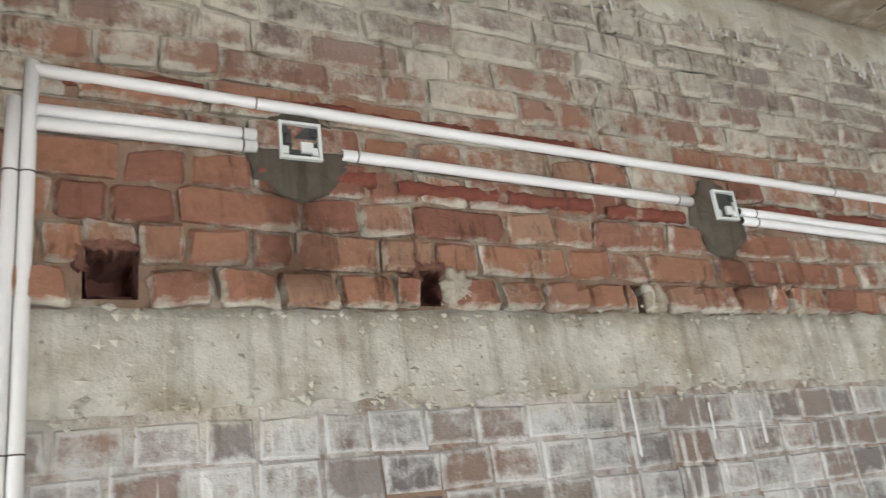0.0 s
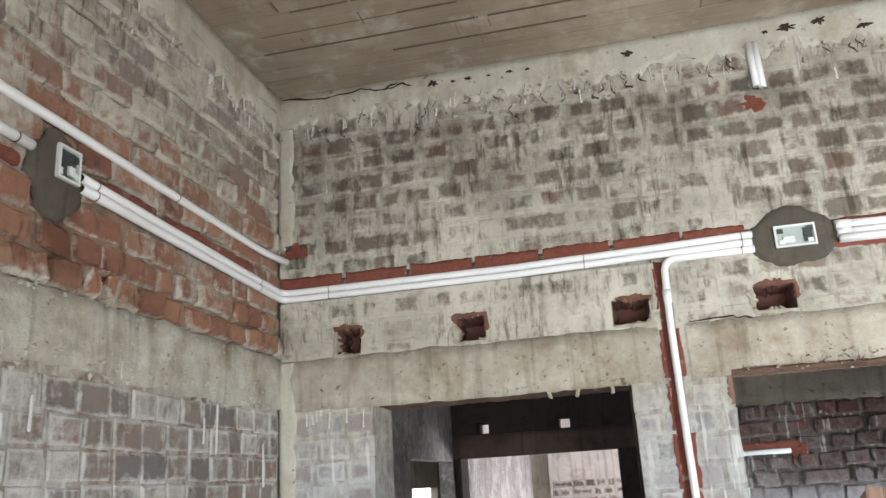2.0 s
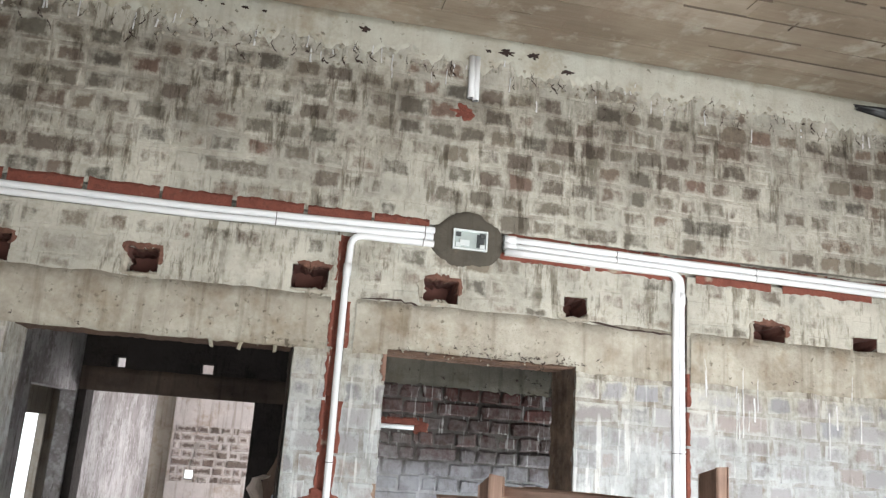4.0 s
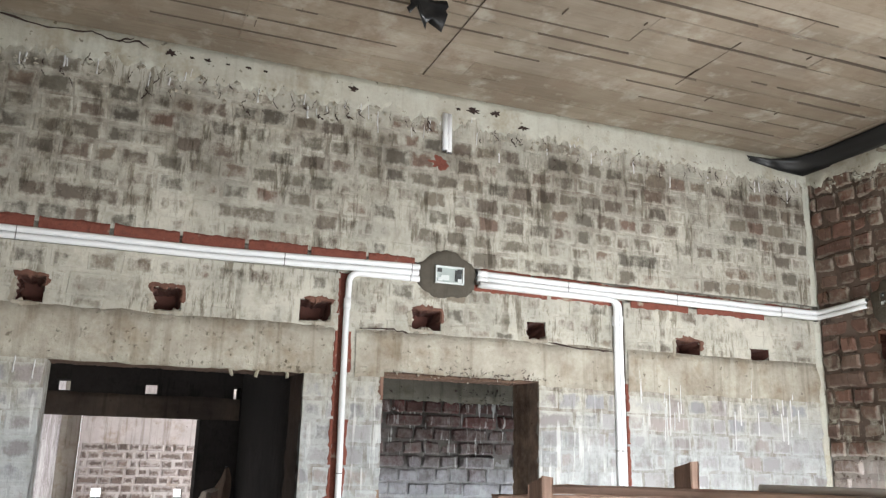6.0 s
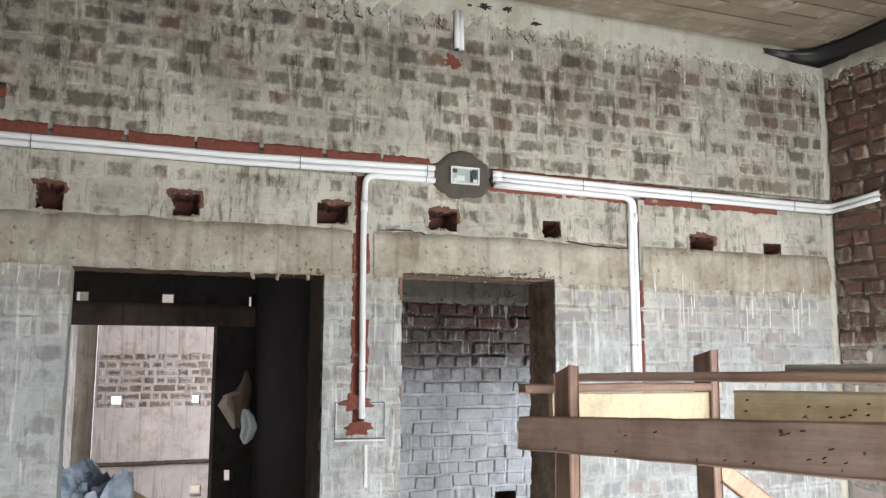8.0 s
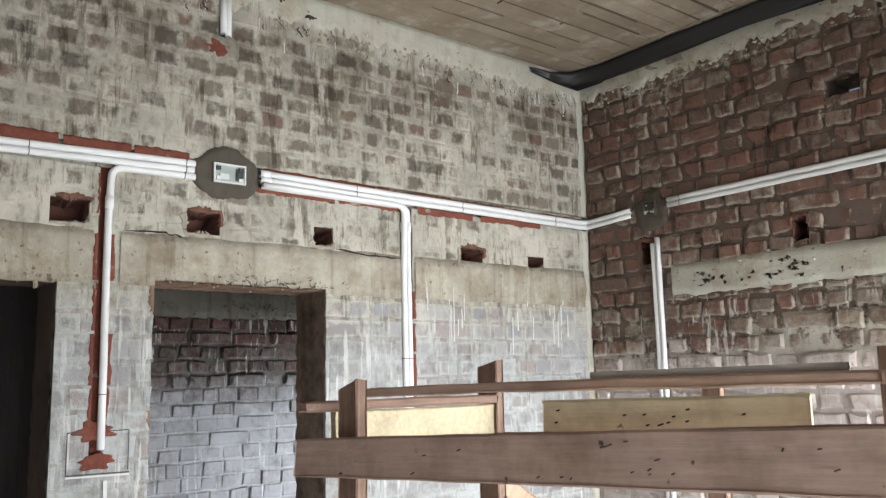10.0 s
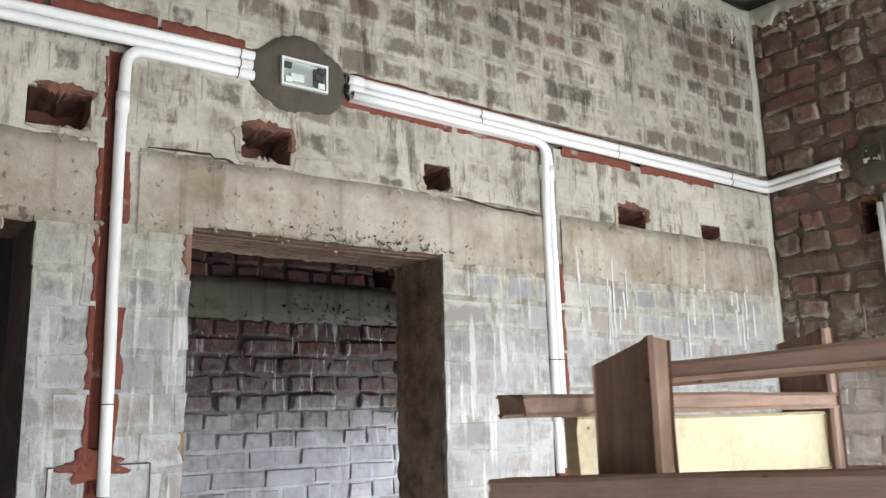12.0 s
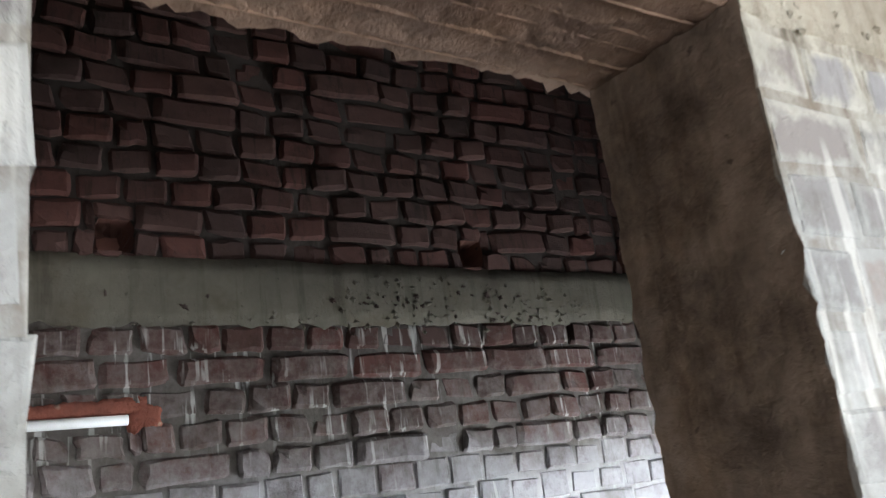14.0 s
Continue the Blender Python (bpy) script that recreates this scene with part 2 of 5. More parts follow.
def concrete(name, light, shade, grain=40.0, pits=True, relief=0.5, blotch=3.2, pit=0.69, run=0.6):
    n = Nodes(name)
    c = n.mix(n.ramp(n.noise(blotch, 5, 0.65), [(0.32, 0.0), (0.68, 1.0)]), light, shade)
    c = n.mix(n.math("MULTIPLY", n.noise(grain, 4, 0.7), 0.6), c, n.mix(1.0, c, (0.68, 0.66, 0.62), "MULTIPLY"))
    streaks = n.ramp(n.noise(1.0, 4, 0.6, (26, 26, 1.5)), [(0.53, 0.0), (0.66, run)])
    damp = n.ramp(n.noise(5.5, 4, 0.7), [(0.52, 0.0), (0.66, 0.6)])
    c = n.mix(damp, c, n.mix(1.0, c, (0.66, 0.56, 0.45), "MULTIPLY"))
    c = n.mix(streaks, c, n.mix(1.0, c, (0.5, 0.46, 0.40), "MULTIPLY"))
    if pits:
        spots = n.ramp(n.noise(34, 3, 0.6), [(pit, 0.0), (pit + 0.05, 0.75)])
        c = n.mix(spots, c, n.mix(1.0, c, (0.30, 0.27, 0.23), "MULTIPLY"))
    bump = n.math("ADD", n.noise(18, 5, 0.7), n.math("MULTIPLY", n.noise(90, 4, 0.7), 0.5))
    return n.done(c, 0.92, bump, relief, 0.008)


lintel_mat = concrete("lintel_concrete", (0.51, 0.485, 0.415), (0.31, 0.27, 0.215), 40.0, True, 1.0, 5.0, 0.645, 0.45)
slurry_mat = concrete("slurry_plaster", (0.61, 0.625, 0.555), (0.46, 0.43, 0.36), 60.0, True, 0.8, 4.0, 0.66, 0.18)
patchy_mat = concrete("patchy_cement", (0.64, 0.655, 0.60), (0.36, 0.335, 0.275), 60.0, True, 0.9, 7.0, 0.65, 0.5)
# Darker copy of the doorway plaster, with shade put into its colour.
jamb_mat = concrete("shaded_jamb_concrete", (0.12, 0.085, 0.065), (0.06, 0.043, 0.035), 30.0)
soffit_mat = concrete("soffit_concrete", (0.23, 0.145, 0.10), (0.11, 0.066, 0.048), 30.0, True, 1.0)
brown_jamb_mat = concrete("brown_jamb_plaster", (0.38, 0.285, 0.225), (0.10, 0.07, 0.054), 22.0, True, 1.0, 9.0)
patch_mat = concrete("fresh_cement", (0.115, 0.10, 0.078), (0.075, 0.066, 0.052), 120.0, False, 0.7)
# Dark only to keep bounced light off the small room's upper wall.
dim_floor_mat = concrete("bounce_cutting_floor", (0.07, 0.055, 0.045), (0.045, 0.036, 0.03))
earth_mat = concrete("dry_earth", (0.56, 0.50, 0.42), (0.42, 0.37, 0.30))
floor_mat = concrete("floor_screed", (0.33, 0.30, 0.26), (0.22, 0.20, 0.17))
far_wall_mat = concrete("far_plaster", (0.60, 0.555, 0.545), (0.46, 0.42, 0.41))
plain_wall_mat = concrete("rough_plaster", (0.5, 0.47, 0.42), (0.36, 0.33, 0.29))


def ceiling_material():
    n = Nodes("shuttered_slab")
    c = n.mix(n.ramp(n.noise(1.6, 4, 0.6), [(0.38, 0.0), (0.62, 1.0)]), (0.50, 0.44, 0.365), (0.33, 0.28, 0.225))
    c = n.mix(n.math("MULTIPLY", n.noise(1.0, 5, 0.7, (60, 5, 5)), 0.9), c, n.mix(1.0, c, (0.62, 0.57, 0.5), "MULTIPLY"))
    c = n.mix(n.ramp(n.random(), [(0.0, 0.0), (1.0, 0.8)]), c, n.mix(1.0, c, (0.74, 0.70, 0.64), "MULTIPLY"))
    pale = n.ramp(n.noise(6, 4, 0.7), [(0.54, 0.0), (0.70, 0.6)])
    rust = n.ramp(n.noise(3.4, 5, 0.75), [(0.52, 0.0), (0.66, 0.7)])
    c = n.mix(rust, c, (0.24, 0.18, 0.13))
    c = n.mix(pale, c, (0.50, 0.47, 0.40))
    bump = n.math("ADD", n.noise(1.0, 5, 0.7, (90, 8, 8)), n.noise(45, 4, 0.7))
    return n.done(c, 0.9, bump, 0.35, 0.004)


ceiling_mat = ceiling_material()


def raw_brick():
    n = Nodes("cut_brick")
    c = n.ramp(n.noise(26, 4, 0.7), [(0.3, (0.17, 0.048, 0.033)), (0.55, (0.24, 0.075, 0.05)), (0.75, (0.13, 0.045, 0.034))])
    c = n.mix(n.ramp(n.noise(12, 3), [(0.62, 0.0), (0.7, 0.8)]), c, (0.42, 0.36, 0.28))
    return n.done(c, 0.95, n.noise(60, 5, 0.75), 1.0, 0.012)


raw_brick_mat = raw_brick()
hole_rim_mat = concrete("broken_brick_rim", (0.23, 0.115, 0.08), (0.12, 0.052, 0.038), 60.0, True, 1.0, 14.0)
chipped_mat = concrete("chipped_brick_edge", (0.40, 0.30, 0.23), (0.25, 0.145, 0.11), 50.0, True, 1.0)



D_BAND = concrete("bath_lintel", (0.125, 0.115, 0.09), (0.07, 0.062, 0.05), 40.0, True, 0.9)


def plain(name, colour, rough, grain=0.25, metal=0.0, scale=40.0):
    n = Nodes(name)
    c = n.mix(n.math("MULTIPLY", n.noise(scale, 4, 0.7), grain * 2), colour, tuple(v * 0.45 for v in colour))
    return n.done(c, rough, n.noise(scale * 2, 3), 0.15, 0.002, metal)


pvc_mat = plain("white_pvc", (0.80, 0.81, 0.82), 0.42, 0.10, scale=14.0)
tie_mat = plain("binding_wire", (0.06, 0.05, 0.045), 0.6)
box_mat = plain("galvanised_box", (0.55, 0.62, 0.60), 0.38, 0.25, 0.55)
box_dark_mat = plain("box_inside", (0.05, 0.055, 0.055), 0.6)
box_white_mat = plain("box_white", (0.72, 0.76, 0.75), 0.4, 0.15)
# Darker than the cut brick: shade inside the holes put into the colour.
deep_hole_mat = plain("shaded_hole_brick", (0.15, 0.06, 0.045), 0.95, 0.4)
hole_mat = plain("hole_dark", (0.05, 0.03, 0.025), 0.95)
seam_mat = plain("dark_board_seam", (0.16, 0.125, 0.095), 0.95)
black_sheet_mat = plain("black_polythene", (0.012, 0.012, 0.013), 0.38)
line_mat = plain("pencil_line", (0.09, 0.085, 0.085), 0.9)
chalk_mat = plain("chalk_line", (0.72, 0.72, 0.72), 0.9)


def timber(name, light, shade, along=(1, 1, 1), rough=0.8):
    n = Nodes(name)
    tex = n.add("ShaderNodeTexCoord").outputs["Object"]
    grain = n.noise(1.0, 5, 0.7, tuple(70.0 if not a else 4.0 for a in along), tex)
    c = n.mix(n.ramp(grain, [(0.3, 0.0), (0.7, 1.0)]), light, shade)
    c = n.mix(n.ramp(n.noise(7, 4, 0.7), [(0.45, 0.0), (0.75, 0.7)]), c, n.mix(1.0, c, (0.5, 0.45, 0.4), "MULTIPLY"))
    knots = n.ramp(n.noise(34, 2, 0.5), [(0.72, 0.0), (0.76, 0.8)])
    c = n.mix(knots, c, (0.035, 0.022, 0.016))
    cement = n.ramp(n.noise(13, 4, 0.7), [(0.64, 0.0), (0.72, 0.35)])
    c = n.mix(cement, c, (0.42, 0.39, 0.34))
    return n.done(c, rough, n.math("ADD", grain, n.noise(50, 3)), 0.5, 0.003)


wood_x = timber("weathered_wood", (0.58, 0.43, 0.36), (0.42, 0.295, 0.245), (1, 0, 0))
wood_z = timber("weathered_post", (0.33, 0.215, 0.16), (0.19, 0.12, 0.09), (1, 0, 0))
wood_y = timber("pale_board", (0.66, 0.59, 0.41), (0.48, 0.41, 0.27), (0, 1, 0))
wood_pale = timber("pale_post", (0.44, 0.31, 0.22), (0.30, 0.20, 0.14), (0, 0, 1))


def overcast():
    n = Nodes("overcast_sky")
    n.put(n.shader.inputs["Emission Color"], (0.93, 0.97, 1.0, 1))
    n.shader.inputs["Emission Strength"].default_value = 3.5
    return n.done((0.7, 0.7, 0.7), 1.0)


overcast_mat = overcast()


def tarpaulin():
    n = Nodes("blue_tarpaulin")
    c = n.ramp(n.noise(5, 3, 0.6), [(0.32, (0.10, 0.14, 0.24)), (0.44, (0.55, 0.62, 0.72)), (0.56, (0.26, 0.34, 0.46)), (0.68, (0.80, 0.84, 0.88))])
    return n.done(c, 0.4, n.noise(20, 3), 0.5, 0.01)


tarp_mat = tarpaulin()
sack_mat = plain("dusty_polythene_bag", (0.66, 0.54, 0.46), 0.55, 0.35, scale=12.0)
brown_cloth_mat = plain("brown_plastic", (0.22, 0.14, 0.10), 0.6, 0.35, scale=12.0)
card_mat = plain("brown_cardboard", (0.45, 0.30, 0.19), 0.85, 0.2, scale=10.0)
wood_x_pale = timber("pale_plank", (0.88, 0.81, 0.60), (0.74, 0.66, 0.47), (1, 0, 0))

# ---- building helpers ----
def mesh_object(name, verts, faces, material, parent=None, label="", smooth=False):
    data = bpy.data.meshes.new(name)
    data.from_pydata([tuple(v) for v in verts], [], faces)
    data.materials.append(material)
    if smooth:
        data.polygons.foreach_set("use_smooth", [True] * len(data.polygons))
    data.update()
    ob = new(name, data)
    ob.parent = parent
    return tagged(ob, label)


def part(name, bm, material, parent=None, label="", smooth=False):
    data = bpy.data.meshes.new(name)
    bmesh.ops.recalc_face_normals(bm, faces=bm.faces)
    bm.to_mesh(data)
    bm.free()
    data.materials.append(material)
    if smooth:
        data.polygons.foreach_set("use_smooth", [True] * len(data.polygons))
    ob = new(name, data)
    ob.parent = parent
    return tagged(ob, label)


class Side:
    """The face of a wall: u along it, z up, d out of it towards its room."""

    def __init__(self, origin, along, out):
        self.o, self.a, self.n = Vector(origin), Vector(along), Vector(out)

    def at(self, u, z, d=0.0):
        return self.o + self.a * u + self.n * d + Vector((0, 0, z))


SIDE_B = Side((2.8, 0, 0), (0, 1, 0), (-1, 0, 0))
SIDE_A = Side((0, 2.3, 0), (1, 0, 0), (0, -1, 0))
SIDE_C = Side((0, -1.55, 0), (1, 0, 0), (0, 1, 0))
SIDE_D = Side((4.4, 0, 0), (0, 1, 0), (-1, 0, 0))


def relief(side, u0, u1, z0, z1, thick, depth, cuts):
    """Vertices and faces of a wall whose face lies at -depth. cuts: (u0, u1, z0, z1, d): sunk to -d; d None: cut right through."""
    us = sorted({u0, u1, *(min(max(v, u0), u1) for c in cuts for v in c[:2])})
    zs = sorted({z0, z1, *(min(max(v, z0), z1) for c in cuts for v in c[2:4])})

    def level(i, j):
        if not (0 <= i < len(us) - 1 and 0 <= j < len(zs) - 1):
            return None
        u, z, deep = (us[i] + us[i + 1]) / 2, (zs[j] + zs[j + 1]) / 2, depth
        for a, b, c, e, d in cuts:
            if a < u < b and c < z < e:
                if d is None:
                    return None
                deep = max(deep, d)
        return -deep

    verts, faces, known = [], [], {}

    def corner(p):
        key = tuple(round(c, 5) for c in p)
        if key not in known:
            known[key] = len(verts)
            verts.append(side.at(*p))
        return known[key]

    def quad(*points):
        faces.append(tuple(corner(p) for p in points))

    for i in range(len(us) - 1):
        for j in range(len(zs) - 1):
            d = level(i, j)
            if d is None:
                continue
            a, b, c, e = us[i], us[i + 1], zs[j], zs[j + 1]
            quad((a, c, d), (b, c, d), (b, e, d), (a, e, d))
            quad((a, c, -thick), (a, e, -thick), (b, e, -thick), (b, c, -thick))
            for di, dj, p, q in ((-1, 0, (a, c), (a, e)), (1, 0, (b, c), (b, e)), (0, -1, (a, c), (b, c)), (0, 1, (a, e), (b, e))):
                other = level(i + di, j + dj)
                low = -thick if other is None else other
                if low < d:
                    quad((*p, d), (*q, d), (*q, low), (*p, low))
    return verts, faces


def minus(rect, cut):
    """What is left of a rectangle (u0, u1, z0, z1) outside another."""
    a, b, c, e = rect
    p, q, r, s = cut[:4]
    if q <= a or p >= b or s <= c or r >= e:
        return [rect]
    left = []
    if p > a:
        left.append((a, p, c, e))
    if q < b:
        left.append((q, b, c, e))
    a, b = max(a, p), min(b, q)
    if r > c:
        left.append((a, b, c, r))
    if s < e:
        left.append((a, b, s, e))
    return left


PILLOW_U, PILLOW_Z = (-1.0, -0.82, -0.28, 0.28, 0.82, 1.0), (-1.0, -0.72, 0.0, 0.72, 1.0)
PILLOW_FACES = [(j * 6 + i, j * 6 + i + 1, j * 6 + i + 7, j * 6 + i + 6) for j in range(4) for i in range(5)]
PILLOW_RIM = [0, 1, 2, 3, 4, 5, 11, 17, 23, 29, 28, 27, 26, 25, 24, 18, 12, 6]
PILLOW_FACES += [(PILLOW_RIM[k], 30 + k, 30 + (k + 1) % 18, PILLOW_RIM[(k + 1) % 18]) for k in range(18)]


def pillow_points(rng, w, h, deep, proud, rough, worn):
    """A hand-made brick: rounded, dented face with an uneven outline, x along the wall, y out of it, z up."""
    tilt_u, tilt_z = rng.uniform(-1, 1) * worn * 0.35, rng.uniform(-1, 1) * worn * 0.25
    bend = [rng.uniform(-rough, rough) for _ in range(4)]
    chip = rng.randrange(4) if rng.random() < 0.4 else -1
    pts = []
    for j, b in enumerate(PILLOW_Z):
        for i, a in enumerate(PILLOW_U):
            rim_u, rim_z = abs(a) == 1.0, abs(b) == 1.0
            drop = worn * (0.75 if rim_u or rim_z else 0.0) + worn * (0.5 if rim_u and rim_z else 0.0)
            inset = 0.05 if rim_u and rim_z else 0.0
            u = a * w / 2 * (1 - inset * h / w) + bend[0] * b + rng.uniform(-rough, rough) * 0.6
            z = b * h / 2 * (1 - inset) + bend[1] * a + bend[2] * a * a + rng.uniform(-rough, rough) * 0.6
            if chip >= 0 and (a > 0.5) == (chip % 2 > 0) and (b > 0.5) == (chip > 1) and abs(a) > 0.5 and abs(b) > 0.5:
                drop += worn * rng.uniform(0.3, 1.1)
            pts.append((u, proud - drop + tilt_u * a + tilt_z * b + rng.uniform(-0.12, 0.12) * worn, z))
    pts += [(pts[k][0], -deep, pts[k][2]) for k in PILLOW_RIM]
    return pts


BRICK_FACES = [(0, 1, 5, 4), (1, 2, 6, 5), (2, 3, 7, 6), (3, 0, 4, 7), (4, 5, 9, 8), (5, 6, 10, 9), (6, 7, 11, 10), (7, 4, 8, 11), (8, 9, 10, 11)]


def brick_points(rng, w, h, deep, proud, rough, worn):
    """A brick's face with worn edges, centred, x along the wall, y out of it, z up."""
    r = min(worn, w * 0.3, h * 0.3)
    jit = lambda s: rng.uniform(-s, s)
    ring = [(-w / 2, -h / 2), (w / 2, -h / 2), (w / 2, h / 2), (-w / 2, h / 2)]
    mid = [(u + jit(rough), z + jit(rough)) for u, z in ring]
    tilt_u, tilt_z = jit(0.25) * proud, jit(0.25) * proud
    pts = [(u, -deep, z) for u, z in mid]
    pts += [(u, proud - r * 0.7, z) for u, z in mid]
    for (u, z), (su, sz) in zip(mid, ((1, 1), (-1, 1), (-1, -1), (1, -1))):
        pts.append((u + su * r * rng.uniform(0.6, 1.5), proud + tilt_u * su + tilt_z * sz, z + sz * r * rng.uniform(0.6, 1.5)))
    return pts


def note_inside(data, points, halves):
    """Notes for each corner of a brick its place in the brick and the brick's half size, for the slurry over its edges."""
    for name, values in (("inside", points), ("half", halves)):
        data.attributes.new(name, "FLOAT_VECTOR", "POINT").data.foreach_set("vector", [c for v in values for c in v])


def lay_bricks(side, wall, material, u0, u1, z0, z1, cuts, near, seed, course=0.085, length=0.24, joint=0.012, proud=0.0, rough=0.003, worn=0.008, scatter=0.003, bond="flemish", deep=0.03, pillow=False):
    """Lays the wall's bricks, clipped round its cuts; those whose middle lies in near are parts of their own."""
    rng = random.Random(seed)
    shared = {}
    shape, shape_faces = (pillow_points, PILLOW_FACES) if pillow else (brick_points, BRICK_FACES)
    bulk_v, bulk_f, bulk_in, bulk_half, made = [], [], [], [], 0
    turn = Matrix((side.a, side.n, Vector((0, 0, 1)))).transposed().to_4x4()
    k, z = 0, z0
    while z < z1 - 0.02:
        top = min(z + course, z1)
        head = length / 2
        if bond == "english":
            steps = [length] if k % 2 else [head]
        elif bond == "heads":
            steps = [length] if rng.random() < 0.08 else ([head] if rng.random() < 0.68 else [head, head, head, length])
        elif bond == "mixed":
            steps = [length] if k % 4 in (0, 2) and rng.random() < 0.45 else [head, head, length]
        else:
            steps = [length]
        u, i = u0 - (k % 2) * head * (0.5 if len(steps) == 1 and steps[0] == head else 1.0) - rng.uniform(0, 0.01), 0
        while u < u1 - 0.01:
            step = steps[i % len(steps)] * rng.uniform(0.97, 1.03)
            if bond in ("mixed", "heads") and rng.random() < 0.12:
                step *= 0.75
            lo, hi = max(u, u0), min(u + step, u1)
            u, i = u + step, i + 1
            g = joint * rng.uniform(0.6, 1.4)
            rects = [(lo + g / 2, hi - g / 2, z + g * 0.45, top - g * 0.45)]
            full = hi - lo > step * 0.98 and top - z > course * 0.98
            for cut in cuts:
                nxt = []
                for rect in rects:
                    nxt += minus(rect, cut)
                full = full and nxt == rects
                rects = nxt
            for a, b, c, e in rects:
                if b - a < 0.02 or e - c < 0.012:
                    continue
                m_u, m_z, out = (a + b) / 2, (c + e) / 2, rng.gauss(0, scatter)
                out = max(-2.2 * scatter, min(2.2 * scatter, out))
                if made < 300 and near[0] < m_u < near[1] and near[2] < m_z < near[3]:
                    made += 1
                    key = (round(step / length, 1), rng.randrange(9)) if full else None
                    data = shared.get(key)
                    if data is None:
                        data = bpy.data.meshes.new("brick")
                        pts = shape(rng, b - a, e - c, deep, proud, rough, worn)
                        data.from_pydata(pts, [], shape_faces)
                        note_inside(data, pts, [((b - a) / 2, 0, (e - c) / 2)] * len(pts))
                        data.materials.append(material)
                        if full:
                            shared[key] = data
                    ob = new("brick", data)
                    ob.parent = wall
                    ob.matrix_basis = Matrix.Translation(side.at(m_u, m_z, out)) @ turn
                else:
                    n = len(bulk_v)
                    pts = shape(rng, b - a, e - c, deep, proud, rough, worn)
                    bulk_v += [side.at(m_u + p[0], m_z + p[2], p[1] + out) for p in pts]
                    bulk_in += pts
                    bulk_half += [((b - a) / 2, 0, (e - c) / 2)] * len(pts)
                    bulk_f += [tuple(n + v for v in f) for f in shape_faces]
        k, z = k + 1, z + course
    if bulk_v:
        ob = tagged(mesh_object("brickwork", bulk_v, bulk_f, material, wall), kind="stuff")
        note_inside(ob.data, bulk_in, bulk_half)


def rag(rng, n, size):
    """A wandering line of n numbers about nought."""
    steps = np.array([rng.gauss(0, 1) for _ in range(n + 8)])
    soft = np.convolve(steps, np.ones(5) / 5, "valid")[:n]
    fine = np.array([rng.gauss(0, 0.35) for _ in range(n)])
    return (soft + fine) * size


def ragged_strip(name, side, material, parent, u0, u1, low, high, out, seed, low_rag=0.0, high_rag=0.0, cuts=(), step=0.03, wave=0.0008, label="", upright=False, deep=0.02, smooth=True):
    """A strip of cement on a wall with uneven edges; upright: it runs up the wall and its two sides are uneven."""
    rng = random.Random(seed)
    n = max(2, int((u1 - u0) / step) + 1)
    lows, highs = rag(rng, n, low_rag), rag(rng, n, high_rag)
    rows = 5
    verts, faces = [], []
    for i in range(n):
        s = u0 + (u1 - u0) * i / (n - 1)
        a, b = low + lows[i], high + highs[i]
        for j in range(rows + 2):
            f = min(max((j - 1) / (rows - 1), 0.0), 1.0)
            d = -deep if j in (0, rows + 1) else out * (0.55 if j in (1, rows) else 1.0) + rng.uniform(-wave, wave)
            t = a + (b - a) * f
            verts.append(side.at(t, s, d) if upright else side.at(s, t, d))
    for i in range(n - 1):
        mid = u0 + (u1 - u0) * (i + 0.5) / (n - 1)
        if any(p < mid < q for p, q in cuts):
            continue
        for j in range(rows + 1):
            a = i * (rows + 2) + j
            faces.append((a, a + 1, a + rows + 3, a + rows + 2))
    return mesh_object(name, verts, faces, material, parent, label, smooth=smooth)


def blot(name, side, material, parent, u, z, ru, rz, out, seed, label="", lobes=0.16):
    """A trowelled patch with an uneven outline, thickest in the middle."""
    rng = random.Random(seed)
    n = 72
    phase = [(rng.uniform(0, 6.28), rng.uniform(-lobes, lobes)) for _ in range(7)]
    verts, faces = [side.at(u, z, out)], []
    for ring, (share, height) in enumerate(((0.4, 1.0), (0.75, 0.9), (0.95, 0.6), (1.0, -0.6))):
        for i in range(n):
            t = 2 * math.pi * i / n
            r = share * (1 + sum(w * math.cos((m + 2) * t + p) for m, (p, w) in enumerate(phase)) + rng.uniform(-1, 1) * min(0.05, lobes * 0.6))
            verts.append(side.at(u + ru * r * math.cos(t), z + rz * r * math.sin(t), out * height + rng.uniform(-0.0015, 0.0015)))
    for i in range(n):
        j = (i + 1) % n
        faces.append((0, 1 + i, 1 + j))
        for ring in range(3):
            a, b = 1 + ring * n, 1 + (ring + 1) * n
            faces.append((a + i, b + i, b + j, a + j))
    return mesh_object(name, verts, faces, material, parent, label, smooth=True)


